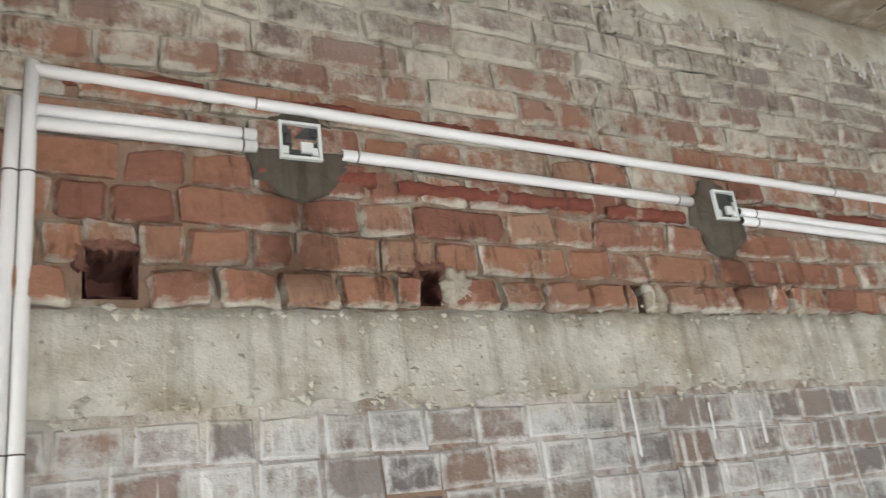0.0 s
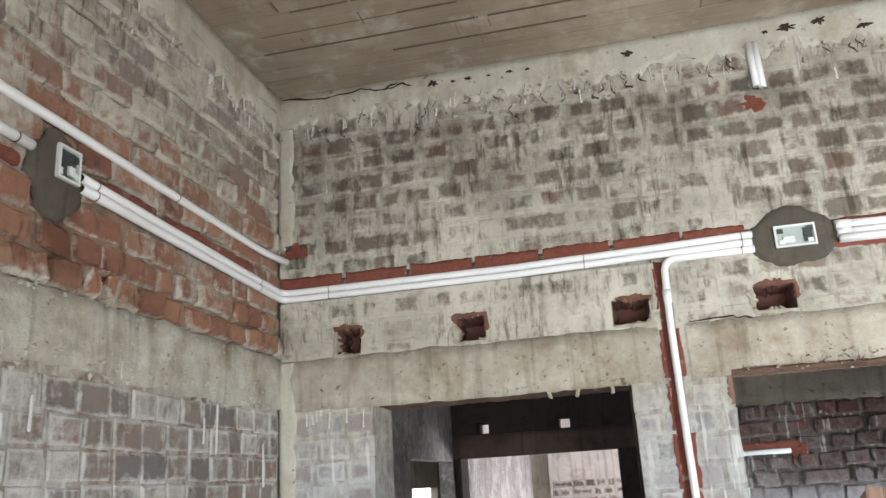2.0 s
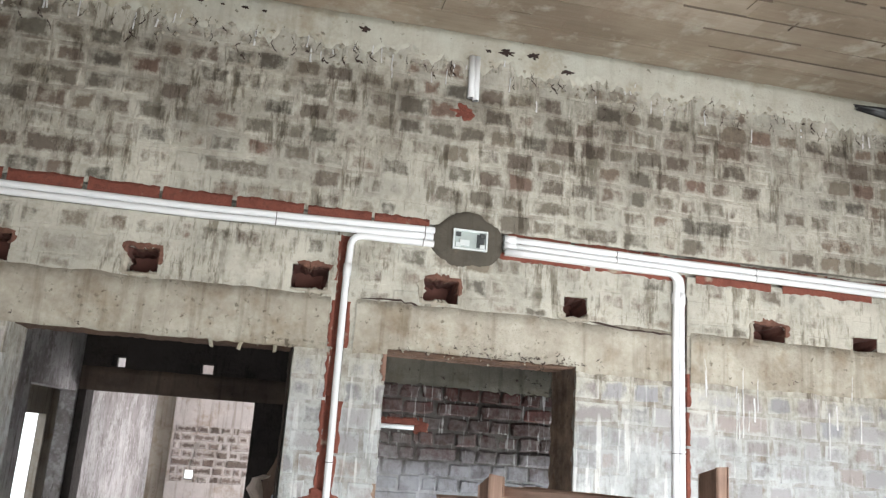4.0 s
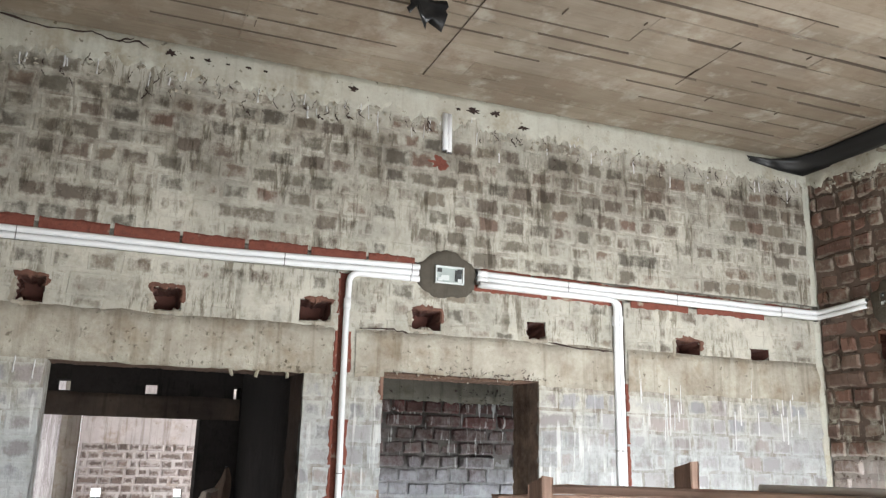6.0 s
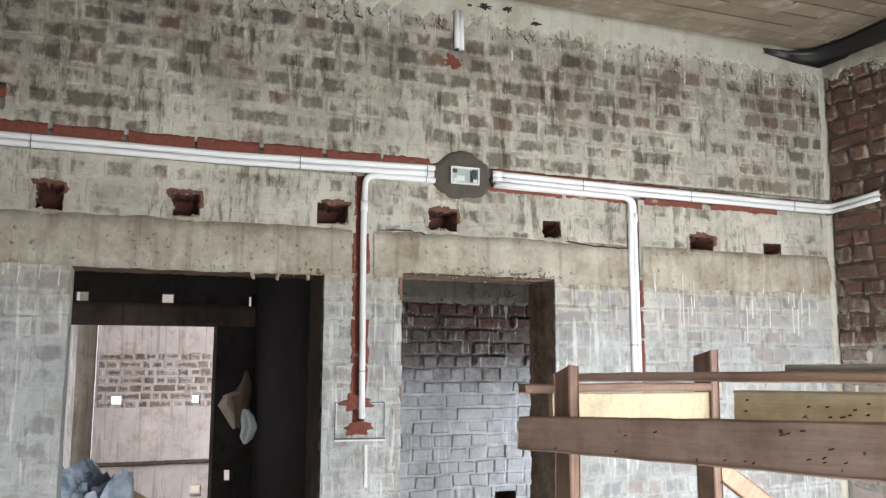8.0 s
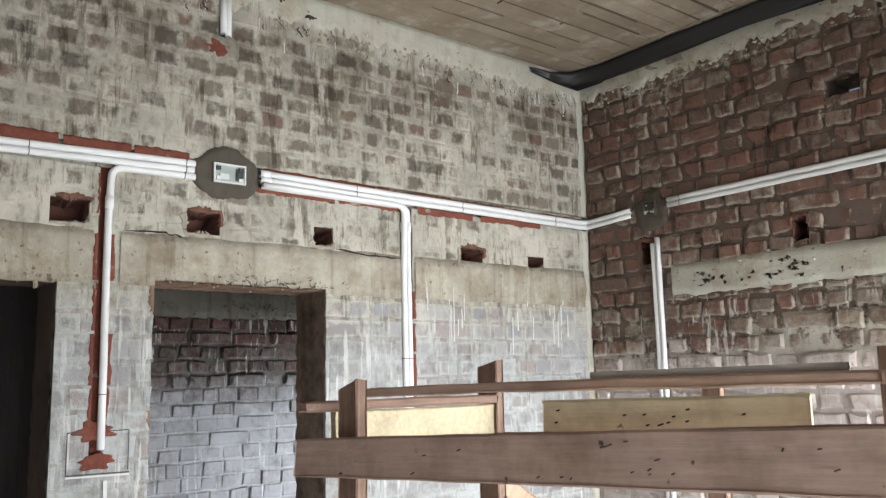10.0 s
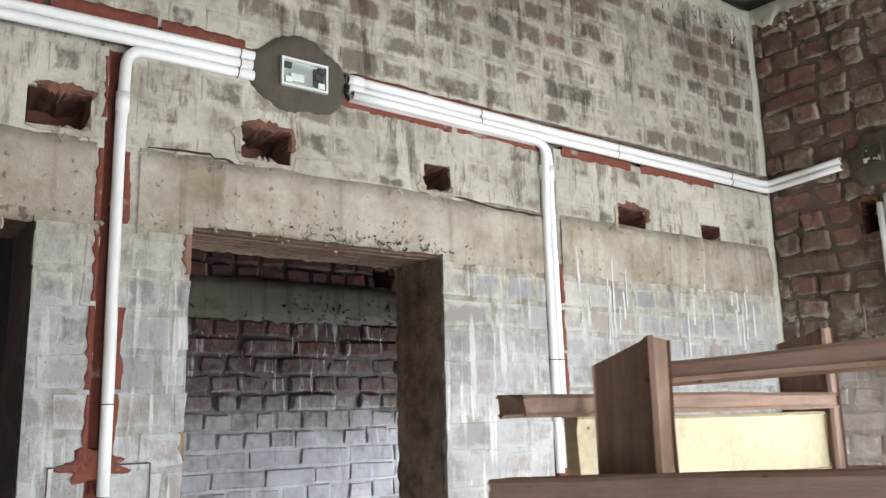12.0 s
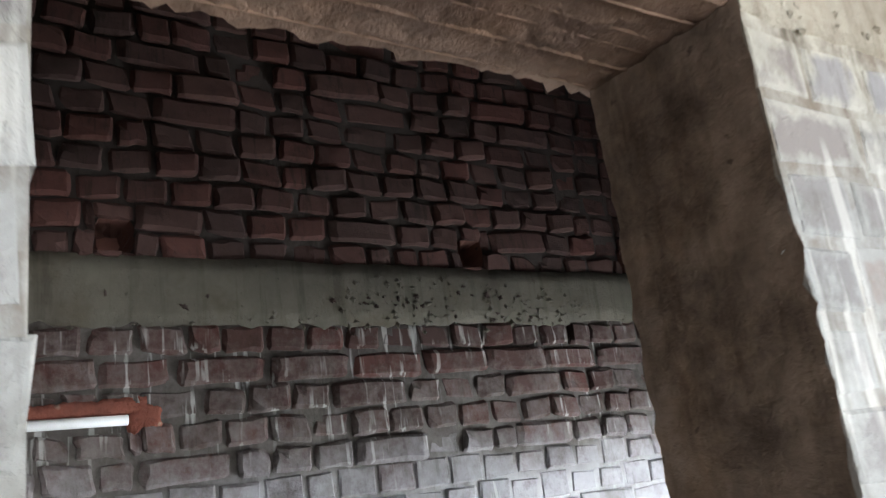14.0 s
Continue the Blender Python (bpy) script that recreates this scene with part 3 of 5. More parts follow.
def tube(path, radius, segments=12, bend=0.0, wobble=0.0, seed=0):
    """A bmesh pipe along points, with rounded corners."""
    rng = random.Random(seed)
    pts = [Vector(p) for p in path]
    line = [pts[0]]
    for a, b, c in zip(pts, pts[1:], pts[2:]):
        if bend:
            p, q = b + (a - b).normalized() * bend, b + (c - b).normalized() * bend
            for s in range(9):
                t = s / 8
                line.append(p * (1 - t) ** 2 + b * 2 * t * (1 - t) + q * t * t)
        else:
            line.append(b)
    line.append(pts[-1])
    fine = []
    for a, b in zip(line, line[1:]):
        n = max(1, int((b - a).length / 0.12))
        fine += [a.lerp(b, k / n) for k in range(n)]
    fine.append(line[-1])
    bm = bmesh.new()
    rings = []
    for i, p in enumerate(fine):
        way = (fine[min(i + 1, len(fine) - 1)] - fine[max(i - 1, 0)]).normalized()
        side = way.orthogonal().normalized() if abs(way.z) > 0.9 else way.cross(Vector((0, 0, 1))).normalized()
        up = side.cross(way).normalized()
        p = p + Vector((rng.uniform(-1, 1), rng.uniform(-1, 1), rng.uniform(-1, 1))) * wobble
        rings.append([bm.verts.new(p + (side * math.cos(a) + up * math.sin(a)) * radius) for a in (2 * math.pi * k / segments for k in range(segments))])
    for r, s in zip(rings, rings[1:]):
        best = min(range(segments), key=lambda k: (r[0].co - s[k].co).length)
        s[:] = s[best:] + s[:best]
        for k in range(segments):
            bm.faces.new((r[k], r[(k + 1) % segments], s[(k + 1) % segments], s[k]))
    inner = [bm.verts.new(v.co.lerp(fine[-1], 0.18)) for v in rings[-1]]
    first = [bm.verts.new(v.co.lerp(fine[0], 0.18)) for v in rings[0]]
    for k in range(segments):
        bm.faces.new((rings[-1][k], rings[-1][(k + 1) % segments], inner[(k + 1) % segments], inner[k]))
        bm.faces.new((rings[0][k], rings[0][(k + 1) % segments], first[(k + 1) % segments], first[k]))
    return bm


def board(length, height, thick, seed, worn=0.004, warp=0.004, chip=0.0, shave=0.0):
    """A sawn board, x along it, y through it, z up, centred, with worn edges and a slight warp."""
    rng = random.Random(seed)
    n = max(3, int(length / 0.08))
    bm, rings = bmesh.new(), []
    bow, bend = rng.uniform(-warp, warp), rng.uniform(-warp, warp)
    for i in range(n + 1):
        x = -length / 2 + length * i / n
        s = math.sin(math.pi * i / n)
        end = chip if i in (0, n) else 0.0
        ring = []
        for sy, sz in ((-1, -1), (1, -1), (1, 1), (-1, 1)):
            y, z = sy * thick / 2 + bow * s, sz * height / 2 + bend * s + rng.uniform(-0.0012, 0.0012)
            r = min(worn, thick * 0.3)
            jx = rng.uniform(-end, end) - (shave if i == n and sz < 0 else 0.0)
            ring.append((x + jx, y - sy * (r if sy * sz > 0 else 0), z - sz * (0 if sy * sz > 0 else r)))
            ring.append((x + jx, y - sy * (0 if sy * sz > 0 else r), z - sz * (r if sy * sz > 0 else 0)))
        rings.append([bm.verts.new(v) for v in ring])
    for r, s in zip(rings, rings[1:]):
        for k in range(8):
            bm.faces.new((r[k], r[(k + 1) % 8], s[(k + 1) % 8], s[k]))
    bm.faces.new(rings[0])
    bm.faces.new(rings[-1][::-1])
    return bm


def place_board(name, a, b, height, thick, material, parent=None, label="", seed=1, roll=0.0, chip=0.004, warp=0.004, shave=0.0):
    """A board from a to b; its height stands up (for an upright post: across)."""
    a, b = Vector(a), Vector(b)
    ob = part(name, board((b - a).length, height, thick, seed, chip=chip, warp=warp, shave=shave), material, parent, label)
    x = (b - a).normalized()
    z = Vector((0, 0, 1)) if abs(x.z) < 0.8 else Vector((-1, 0, 0))
    y = z.cross(x).normalized()
    z = x.cross(y)
    m = Matrix((x, y, z)).transposed().to_4x4() @ Matrix.Rotation(radians(roll), 4, "X")
    ob.matrix_basis = Matrix.Translation((a + b) / 2) @ m
    return ob


def box_mesh(x0, x1, y0, y1, z0, z1):
    v = [(x, y, z) for x in (x0, x1) for y in (y0, y1) for z in (z0, z1)]
    f = [(0, 1, 3, 2), (4, 6, 7, 5), (0, 4, 5, 1), (2, 3, 7, 6), (0, 2, 6, 4), (1, 5, 7, 3)]
    return v, f

# ---- the large structure ----
TOP = 3.345
HOLE = 0.15
D1, D2 = (1.05, 1.95, -0.1, 2.1), (0.04, 0.735, -0.1, 2.114)
B_HOLES = [(1.985, 2.08), (1.525, 1.63), (0.96, 1.085), (0.495, 0.625), (0.005, 0.1), (-0.81, -0.668), (-1.22, -1.105)]
B_HOLE_Z = [(2.28, 2.375), (2.285, 2.375), (2.29, 2.375), (2.29, 2.375), (2.285, 2.365), (2.262, 2.34), (2.255, 2.33)]
CH_B = [(-1.55, 0.36, 2.49, 2.572, 0.034), (0.57, 2.3, 2.492, 2.572, 0.034), (0.884, 0.930, 1.5, 2.5, 0.034), (-0.396, -0.338, 1.49, 2.5, 0.03), (0.465, 0.515, 3.07, 3.26, 0.03), (2.19, 2.28, 2.625, 2.72, 0.05)]
cuts_b = [(*D1, None), (*D2, None)] + [(a, b, c, d, HOLE) for (a, b), (c, d) in zip(B_HOLES, B_HOLE_Z)] + CH_B
wall_b = tagged(mesh_object("wall_east", *relief(SIDE_B, -2.2, 2.3, 0, TOP, 0.23, 0.0018, cuts_b), mortar_b), "slurry-stained brick wall with two rough doorways", "wall", kind="structure")

A_HOLES = [(-0.01, 0.08, 2.305, 2.395), (0.625, 0.68, 2.3, 2.38), (1.2, 1.235, 2.29, 2.36), (1.7, 1.74, 2.28, 2.35)]
cuts_a = [(*h, HOLE) for h in A_HOLES[:2]] + [(*h, 0.05) for h in A_HOLES[2:]]
wall_a = tagged(mesh_object("wall_north", *relief(SIDE_A, -1.7, 2.8, 0, TOP, 0.23, 0.012, cuts_a), mortar_a), "red brick wall with smeared mortar", "wall", kind="structure")

C_HOLES = [(2.39, 2.45, 2.27, 2.39, HOLE), (1.6, 1.67, 2.285, 2.385, HOLE), (1.34, 1.48, 2.86, 2.94, None), (0.05, 1.2, 0.85, 2.1, None)]
wall_c = tagged(mesh_object("wall_south", *relief(SIDE_C, -1.7, 2.8, 0, TOP, 0.23, 0.012, C_HOLES), mortar_c), "dark red rough brick wall", "wall", kind="structure")

D_HOLES = [(0.305, 0.404, 2.288, 2.38, HOLE), (-0.79, -0.70, 2.288, 2.38, HOLE), (-1.52, -1.42, 2.288, 2.385, HOLE), (-0.55, -0.41, 0.865, 0.95, HOLE)]
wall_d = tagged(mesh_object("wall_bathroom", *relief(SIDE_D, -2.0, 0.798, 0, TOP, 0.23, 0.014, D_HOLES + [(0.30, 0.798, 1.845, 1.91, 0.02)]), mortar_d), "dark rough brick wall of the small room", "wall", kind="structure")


def plain_box(name, label, dims, material, category="wall"):
    return tagged(mesh_object(name, *box_mesh(*dims), material), label, category, kind="structure")


plain_box("floor", "rough grey cement floor", (-6, 11, -4, 8, -0.15, 0.0), floor_mat, "floor")
# Unseen dark floor, added to cut the light thrown up the wall.
plain_box("floor_small_room", "unseen dark floor added to dim the small room", (3.034, 4.396, -1.99, 0.796, 0.001, 0.03), dim_floor_mat, "floor")
W_SIDE = Side((-1.7, 0, 0), (0, 1, 0), (1, 0, 0))
tagged(mesh_object("wall_west", *relief(W_SIDE, -1.78, 2.53, 0, TOP, 0.23, 0.0, [(-1.4, 0.2, 0.1, 2.0, None), (0.8, 1.9, 0.4, 1.8, None)]), plain_wall_mat), "rough plastered wall with two wide openings", "wall", kind="structure")
plain_box("wall_partition", "brick partition beside the passage, shade in its colour", (3.034, 5.4, 0.80, 0.93, 0, TOP), mortar_f)
G_SIDE = Side((0, -2.002, 0), (1, 0, 0), (0, 1, 0))
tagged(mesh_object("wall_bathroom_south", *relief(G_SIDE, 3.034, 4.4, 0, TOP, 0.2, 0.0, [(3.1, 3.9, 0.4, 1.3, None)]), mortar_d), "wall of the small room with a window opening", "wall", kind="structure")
N_SIDE = Side((0, 2.25, 0), (1, 0, 0), (0, -1, 0))
tagged(mesh_object("wall_passage_north", *relief(N_SIDE, 3.034, 9.3, 0, TOP, 0.09, 0.0, [(4.36, 5.37, -0.1, 1.955, None)]), mortar_e), "grey plastered passage wall with an opening", "wall", kind="structure")
E_SIDE = Side((5.4, 0, 0), (0, 1, 0), (-1, 0, 0))
E_HOLES = [(2.0, 2.08, 2.12, 2.19, None), (1.47, 1.55, 2.12, 2.19, None), (0.94, 0.985, 2.11, 2.19, None), (1.05, 1.11, 0.92, 1.02, None)]
tagged(mesh_object("wall_passage_east", *relief(E_SIDE, 0.80, 2.249, 0, TOP, 0.23, 0.0, [(1.19, 2.2, -0.1, 1.972, None)] + E_HOLES), mortar_f), "passage wall with an opening and bright scaffold holes, shade in its colour", "wall", kind="structure")
F_SIDE = Side((9.2, 0, 0), (0, 1, 0), (-1, 0, 0))
F_HOLES = [(1.785, 1.88, 1.235, 1.33, None), (0.97, 1.055, 1.24, 1.325, None), (0.92, 1.04, 0.24, 0.36, None)]
wall_f = tagged(mesh_object("wall_far_room", *relief(F_SIDE, -1.2, 2.05, 0, TOP, 0.23, 0.012, F_HOLES), far_wall_mat), "pale wall of the far room with bright holes", "wall", kind="structure")
S_SIDE = Side((0, -1.0, 0), (1, 0, 0), (0, 1, 0))
tagged(mesh_object("wall_far_room_south", *relief(S_SIDE, 5.4, 9.43, 0, TOP, 0.2, 0.0, [(6.8, 8.4, 0.7, 2.1, None)]), plain_wall_mat), "plain wall with a window opening", "wall", kind="structure")
plain_box("wall_far_room_west", "plain wall of the far room", (5.402, 5.63, -1.0, 0.798, 0, TOP), plain_wall_mat)
O_SIDE = Side((0, 3.3, 0), (1, 0, 0), (0, -1, 0))
# The opening from 4.0 to 5.2 is unseen, added for the passage's light.
tagged(mesh_object("wall_north_room", *relief(O_SIDE, 3.03, 9.43, 0, TOP, 0.08, 0.0, [(7.75, 9.2, 0.5, 1.80, None), (4.0, 5.2, 0.6, 1.8, None)]), plain_wall_mat), "grey wall with a bright window opening", "wall", kind="structure")
plain_box("wall_north_room_west", "plain end wall", (3.03, 3.2, 2.342, 3.298, 0, TOP), plain_wall_mat)
plain_box("wall_north_room_east", "plain end wall", (9.302, 9.43, 2.06, 3.298, 0, TOP), plain_wall_mat)


def shuttered_ceiling():
    """A slab cast on boards: each board's print lies a little higher or lower, with fins of paste between."""
    rng = random.Random(5)
    verts, faces = [], []

    dark = set()

    def slab(x0, x1, y0, y1, z0, z1, seam=False):
        n = len(verts)
        if seam:
            dark.update(range(len(faces), len(faces) + 6))
        v, f = box_mesh(x0, x1, y0, y1, z0, z1)
        verts.extend(v)
        faces.extend(tuple(n + k for k in q) for q in f)

    slab(-2.0, 9.5, -1.8, 3.5, TOP + 0.02, TOP + 0.15)
    x = -1.95
    while x < 2.66:
        w = min(rng.choice((0.085, 0.10, 0.10, 0.115)), 2.662 - x)
        y = -1.78 - rng.uniform(0, 1.6)
        while y < 2.5:
            run = rng.uniform(0.35, 1.5)
            g = rng.choice((0.0, 0.001, 0.004, 0.007, 0.007, 0.010))
            butt = rng.choice((0.0, 0.0, 0.0, 0.0015))
            slab(x, x + w - g, max(y, -1.78), min(y + run, 2.53) - butt, TOP + rng.uniform(-0.001, 0.004), TOP + 0.026)
            y += run
        for _ in range(2):
            if rng.random() < 0.6:
                a = rng.uniform(-1.7, 1.6)
                slab(x - 0.0012, x + 0.0012, a, a + rng.uniform(0.3, 1.1), TOP - rng.uniform(0.001, 0.003), TOP + 0.02)
        for _ in range(7):
            a, e = rng.uniform(-1.75, 2.3), rng.uniform(0.0006, 0.0018)
            slab(x - e, x + e, a, min(a + rng.choice((0.08, 0.2, 0.4, 0.7)), 2.5), TOP - 0.0025, TOP + 0.02, True)
        x += w
    slab(2.668, 2.81, -1.78, 2.53, TOP - 0.001, TOP + 0.026)
    slab(2.656, 2.668, -1.44, 2.2, TOP - 0.004, TOP + 0.026)
    slab(-1.9, 2.656, -1.447, -1.437, TOP - 0.004, TOP + 0.02)
    for y, x0, x1 in ((1.42, 2.2, 2.66), (0.66, 1.5, 2.66), (0.67, 0.3, 1.1), (-0.35, 1.9, 2.3), (1.9, 0.9, 2.1)):
        slab(x0, x1, y, y + 0.0025, TOP - 0.0025, TOP + 0.02, y != 1.42)
    for _ in range(45):
        a, e, u = rng.uniform(-1.0, 2.5), rng.uniform(-1.4, 2.2), rng.uniform(0.02, 0.07)
        slab(a, a + u, e, e + 0.003, TOP - 0.0025, TOP + 0.02, True)
    ob = mesh_object("ceiling", verts, faces, ceiling_mat)
    ob.data.materials.append(seam_mat)
    ob.data.polygons.foreach_set("material_index", [int(k in dark) for k in range(len(faces))])
    return tagged(ob, "board-marked bare concrete ceiling slab", "ceiling", kind="structure")


shuttered_ceiling()
plain_box("ground", "bare earth outside the building", (-60, 60, -60, 60, -0.5, -0.16), earth_mat, "ground")

plain_box("backdrop", "bright overcast sky outside the far rooms", (5.0, 16.0, 6.0, 6.02, -0.1, 6.0), overcast_mat, "sky")
plain_box("backdrop", "bright overcast sky outside the far rooms", (13.0, 13.02, -4.0, 5.9, -0.1, 6.0), overcast_mat, "sky")

# ---- bands of cement, jambs and chases, all parts of their walls ----
for k, (a, b, low) in enumerate(((-1.55, 0.042, 2.088), (0.042, 0.733, 2.112), (0.733, 2.3, 2.087))):
    ragged_strip("lintel_band", SIDE_B, lintel_mat, wall_b, a, b, low, 2.275, 0.004, 11 + 30 * k, 0.005, 0.004, [(0.865, 0.935), (-0.41, -0.345)], label="pale concrete lintel band")
ragged_strip("lintel_band", SIDE_A, patchy_mat, wall_a, -1.7, 2.8, 2.105, 2.285, 0.006, 12, 0.016, 0.006, wave=0.0022, label="grey-white concrete lintel band")
ragged_strip("lintel_band", SIDE_C, slurry_mat, wall_c, -1.7, 2.28, 2.10, 2.255, 0.006, 13, 0.014, 0.006, wave=0.002, label="pale concrete lintel band")
ragged_strip("lintel_band", SIDE_D, D_BAND, wall_d, -2.0, 0.795, 2.10, 2.28, 0.008, 14, 0.012, 0.004, wave=0.002, label="grey-green concrete lintel band")
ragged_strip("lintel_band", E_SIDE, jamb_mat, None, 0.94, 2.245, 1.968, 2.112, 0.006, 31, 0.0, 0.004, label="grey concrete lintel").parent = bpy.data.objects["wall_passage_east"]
ragged_strip("slurry_run", SIDE_B, slurry_mat, wall_b, -1.55, 2.3, 3.215, TOP + 0.003, 0.003, 15, 0.028, 0.0, step=0.014, label="pale cement run under the slab")
ragged_strip("slurry_run", SIDE_A, slurry_mat, wall_a, -1.7, 2.8, 3.19, TOP + 0.003, 0.006, 16, 0.03, 0.0, step=0.016, label="pale cement run under the slab")
ragged_strip("slurry_run", SIDE_C, slurry_mat, wall_c, -1.7, 2.8, 3.19, TOP + 0.003, 0.008, 17, 0.03, 0.0, step=0.016, label="pale cement run under the slab")
ragged_strip("corner_fillet", SIDE_B, slurry_mat, wall_b, 0.1, 3.2, 2.245, 2.303, 0.005, 18, 0.009, 0.0, [(2.27, 2.73)], upright=True, label="grey mortar fillet in the corner")
ragged_strip("corner_fillet", SIDE_B, slurry_mat, wall_b, 0.1, 3.2, -1.553, -1.512, 0.005, 19, 0.0, 0.008, [(2.47, 2.58)], upright=True, label="grey mortar fillet in the corner")


def lining(name, points, material, parent, label, seed, cells=10, rough=0.003, jag=0.006, m=28):
    """A rough skin on a jamb or soffit: a grid between four corners, pushed about a little; the first edge stays on the wall's face."""
    rng = random.Random(seed)
    a, b, c, d = (Vector(p) for p in points)
    out = (b - a).cross(d - a).normalized()
    n = cells
    hang = rag(rng, m + 1, jag * 1.6)
    verts, faces = [], []
    for i in range(n + 1):
        for j in range(m + 1):
            p = a.lerp(b, i / n).lerp(d.lerp(c, i / n), j / m)
            edge = i in (0, n)
            p = p + out * (0.003 + rng.uniform(0.0, 2.0 * rough))
            if edge:
                p = p + (b - a).normalized() * (rng.uniform(-jag, jag) * 0.2 + (max(0.0, hang[j]) if i == n else 0.0))
            verts.append(p)
    for i in range(n):
        for j in range(m):
            k = i * (m + 1) + j
            faces.append((k, k + m + 1, k + m + 2, k + 1))
    return mesh_object(name, verts, faces, material, parent, label, smooth=True)


X0, X1 = 2.801, 3.028
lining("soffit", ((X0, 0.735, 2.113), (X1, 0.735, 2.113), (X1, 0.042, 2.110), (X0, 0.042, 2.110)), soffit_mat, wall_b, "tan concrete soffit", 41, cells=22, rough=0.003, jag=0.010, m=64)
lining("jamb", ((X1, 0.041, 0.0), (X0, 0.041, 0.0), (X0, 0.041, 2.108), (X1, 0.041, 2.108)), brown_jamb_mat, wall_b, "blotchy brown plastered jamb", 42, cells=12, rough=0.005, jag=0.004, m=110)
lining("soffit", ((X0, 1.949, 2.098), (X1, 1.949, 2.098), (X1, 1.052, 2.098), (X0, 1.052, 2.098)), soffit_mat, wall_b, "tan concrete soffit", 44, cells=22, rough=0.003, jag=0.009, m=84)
lining("jamb", ((X1, 1.051, 0.0), (X0, 1.051, 0.0), (X0, 1.051, 2.098), (X1, 1.051, 2.098)), jamb_mat, wall_b, "plastered jamb, shade in its colour", 45, rough=0.004, jag=0.008, m=80)
for k, (yy, lean) in enumerate(((1.33, 0.5), (1.22, -0.6), (1.12, 0.3))):
    place_board("mortar_drip", (2.81, yy, 2.1), (2.812, yy - 0.02 * lean, 2.066), 0.016, 0.012, slurry_mat, wall_b, "pale crumb of mortar under the lintel", seed=50 + k)

for k, (x, wide, thick) in enumerate(((2.826, 0.05, 0.010), (2.905, 0.035, 0.006), (2.985, 0.06, 0.008))):
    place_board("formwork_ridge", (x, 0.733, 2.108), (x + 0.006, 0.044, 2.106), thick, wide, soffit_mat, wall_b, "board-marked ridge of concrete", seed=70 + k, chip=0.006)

# red cut brick along the chases
joints = [(2.3 - 0.004, 2.05), (2.035, 1.80), (1.785, 1.555), (1.545, 1.315), (1.30, 1.07), (1.055, 0.83), (0.82, 0.62), (0.33, 0.08), (0.065, -0.2), (-0.21, -0.62), (-0.63, -1.0), (-1.02, -1.5)]
for k, (b, a) in enumerate(joints):
    up = 2.588 if a > 0.5 else 2.577 - 0.012 * (0.5 - a)
    ragged_strip("cut_brick", SIDE_B, raw_brick_mat, wall_b, a, b, up - 0.05, up, 0.0035, 60 + k, 0.0, 0.0035, step=0.012)
for k, (a, b) in enumerate(((0.35, 0.0), (-0.02, -0.34), (-0.43, -0.75), (-0.8, -1.2))):
    ragged_strip("cut_brick", SIDE_B, raw_brick_mat, wall_b, b, a, 2.47, 2.5, 0.0025, 80 + k, 0.005, 0.0, step=0.012)
for k, (lo, hi) in enumerate(((2.33, 2.47), (2.10, 2.26), (1.93, 2.08), (1.75, 1.92), (1.62, 1.74))):
    wider = 0.006 * (k % 2)
    ragged_strip("cut_brick", SIDE_B, raw_brick_mat, wall_b, lo, hi, 0.929, 0.936 + wider, 0.0025, 90 + k, 0.0, 0.005, step=0.012, upright=True)
    if k in (1, 3, 4):
        ragged_strip("cut_brick", SIDE_B, raw_brick_mat, wall_b, lo, hi, 0.877 - wider, 0.885, 0.0025, 95 + k, 0.005, 0.0, step=0.012, upright=True)
for k, (lo, hi) in enumerate(((2.0, 2.12), (1.86, 1.98), (1.66, 1.85), (1.5, 1.64))):
    ragged_strip("cut_brick", SIDE_B, raw_brick_mat, wall_b, lo, hi, -0.409, -0.395, 0.0025, 100 + k, 0.004, 0.0, step=0.012, upright=True)
ragged_strip("chase_bed", SIDE_B, raw_brick_mat, wall_b, 1.5, 2.5, 0.885, 0.929, -0.0325, 104, step=0.03, upright=True, deep=0.034, label="red cut brick bed of the pipe chase")
ragged_strip("chase_bed", SIDE_B, raw_brick_mat, wall_b, 1.49, 2.5, -0.395, -0.339, -0.0285, 105, step=0.03, upright=True, deep=0.03, label="red cut brick bed of the pipe chase")
blot("cut_brick", SIDE_B, raw_brick_mat, wall_b, 0.915, 1.60, 0.062, 0.03, 0.003, 110)
blot("cut_brick", SIDE_B, raw_brick_mat, wall_b, 0.905, 1.502, 0.056, 0.026, 0.003, 111)
blot("cut_brick", SIDE_B, raw_brick_mat, wall_b, -0.385, 1.50, 0.03, 0.03, 0.003, 112)
blot("cut_brick", SIDE_B, raw_brick_mat, wall_b, 2.235, 2.69, 0.045, 0.032, 0.003, 113)
blot("cut_brick", SIDE_B, raw_brick_mat, wall_b, 0.52, 3.02, 0.04, 0.03, 0.002, 114)
for k, (x0, x1, z) in enumerate(((-0.05, 0.2, 2.742), (0.24, 0.52, 2.735), (0.56, 0.8, 2.728), (0.85, 1.1, 2.722), (1.15, 1.4, 2.715), (0.3, 0.55, 2.585), (0.6, 0.85, 2.575), (0.88, 1.12, 2.57), (1.16, 1.42, 2.56), (1.7, 1.95, 2.60), (2.0, 2.25, 2.595), (2.3, 2.55, 2.59))):
    ragged_strip("cut_brick", SIDE_A, raw_brick_mat, wall_a, x0, x1, z - 0.03, z, 0.009, 120 + k, 0.004, 0.005, step=0.012)
ragged_strip("cut_brick", SIDE_D, raw_brick_mat, wall_d, 0.29, 0.6, 1.885, 1.92, 0.006, 140, 0.004, 0.006, step=0.012)
blot("cut_brick", SIDE_D, raw_brick_mat, wall_d, 0.295, 1.875, 0.035, 0.045, 0.006, 141)


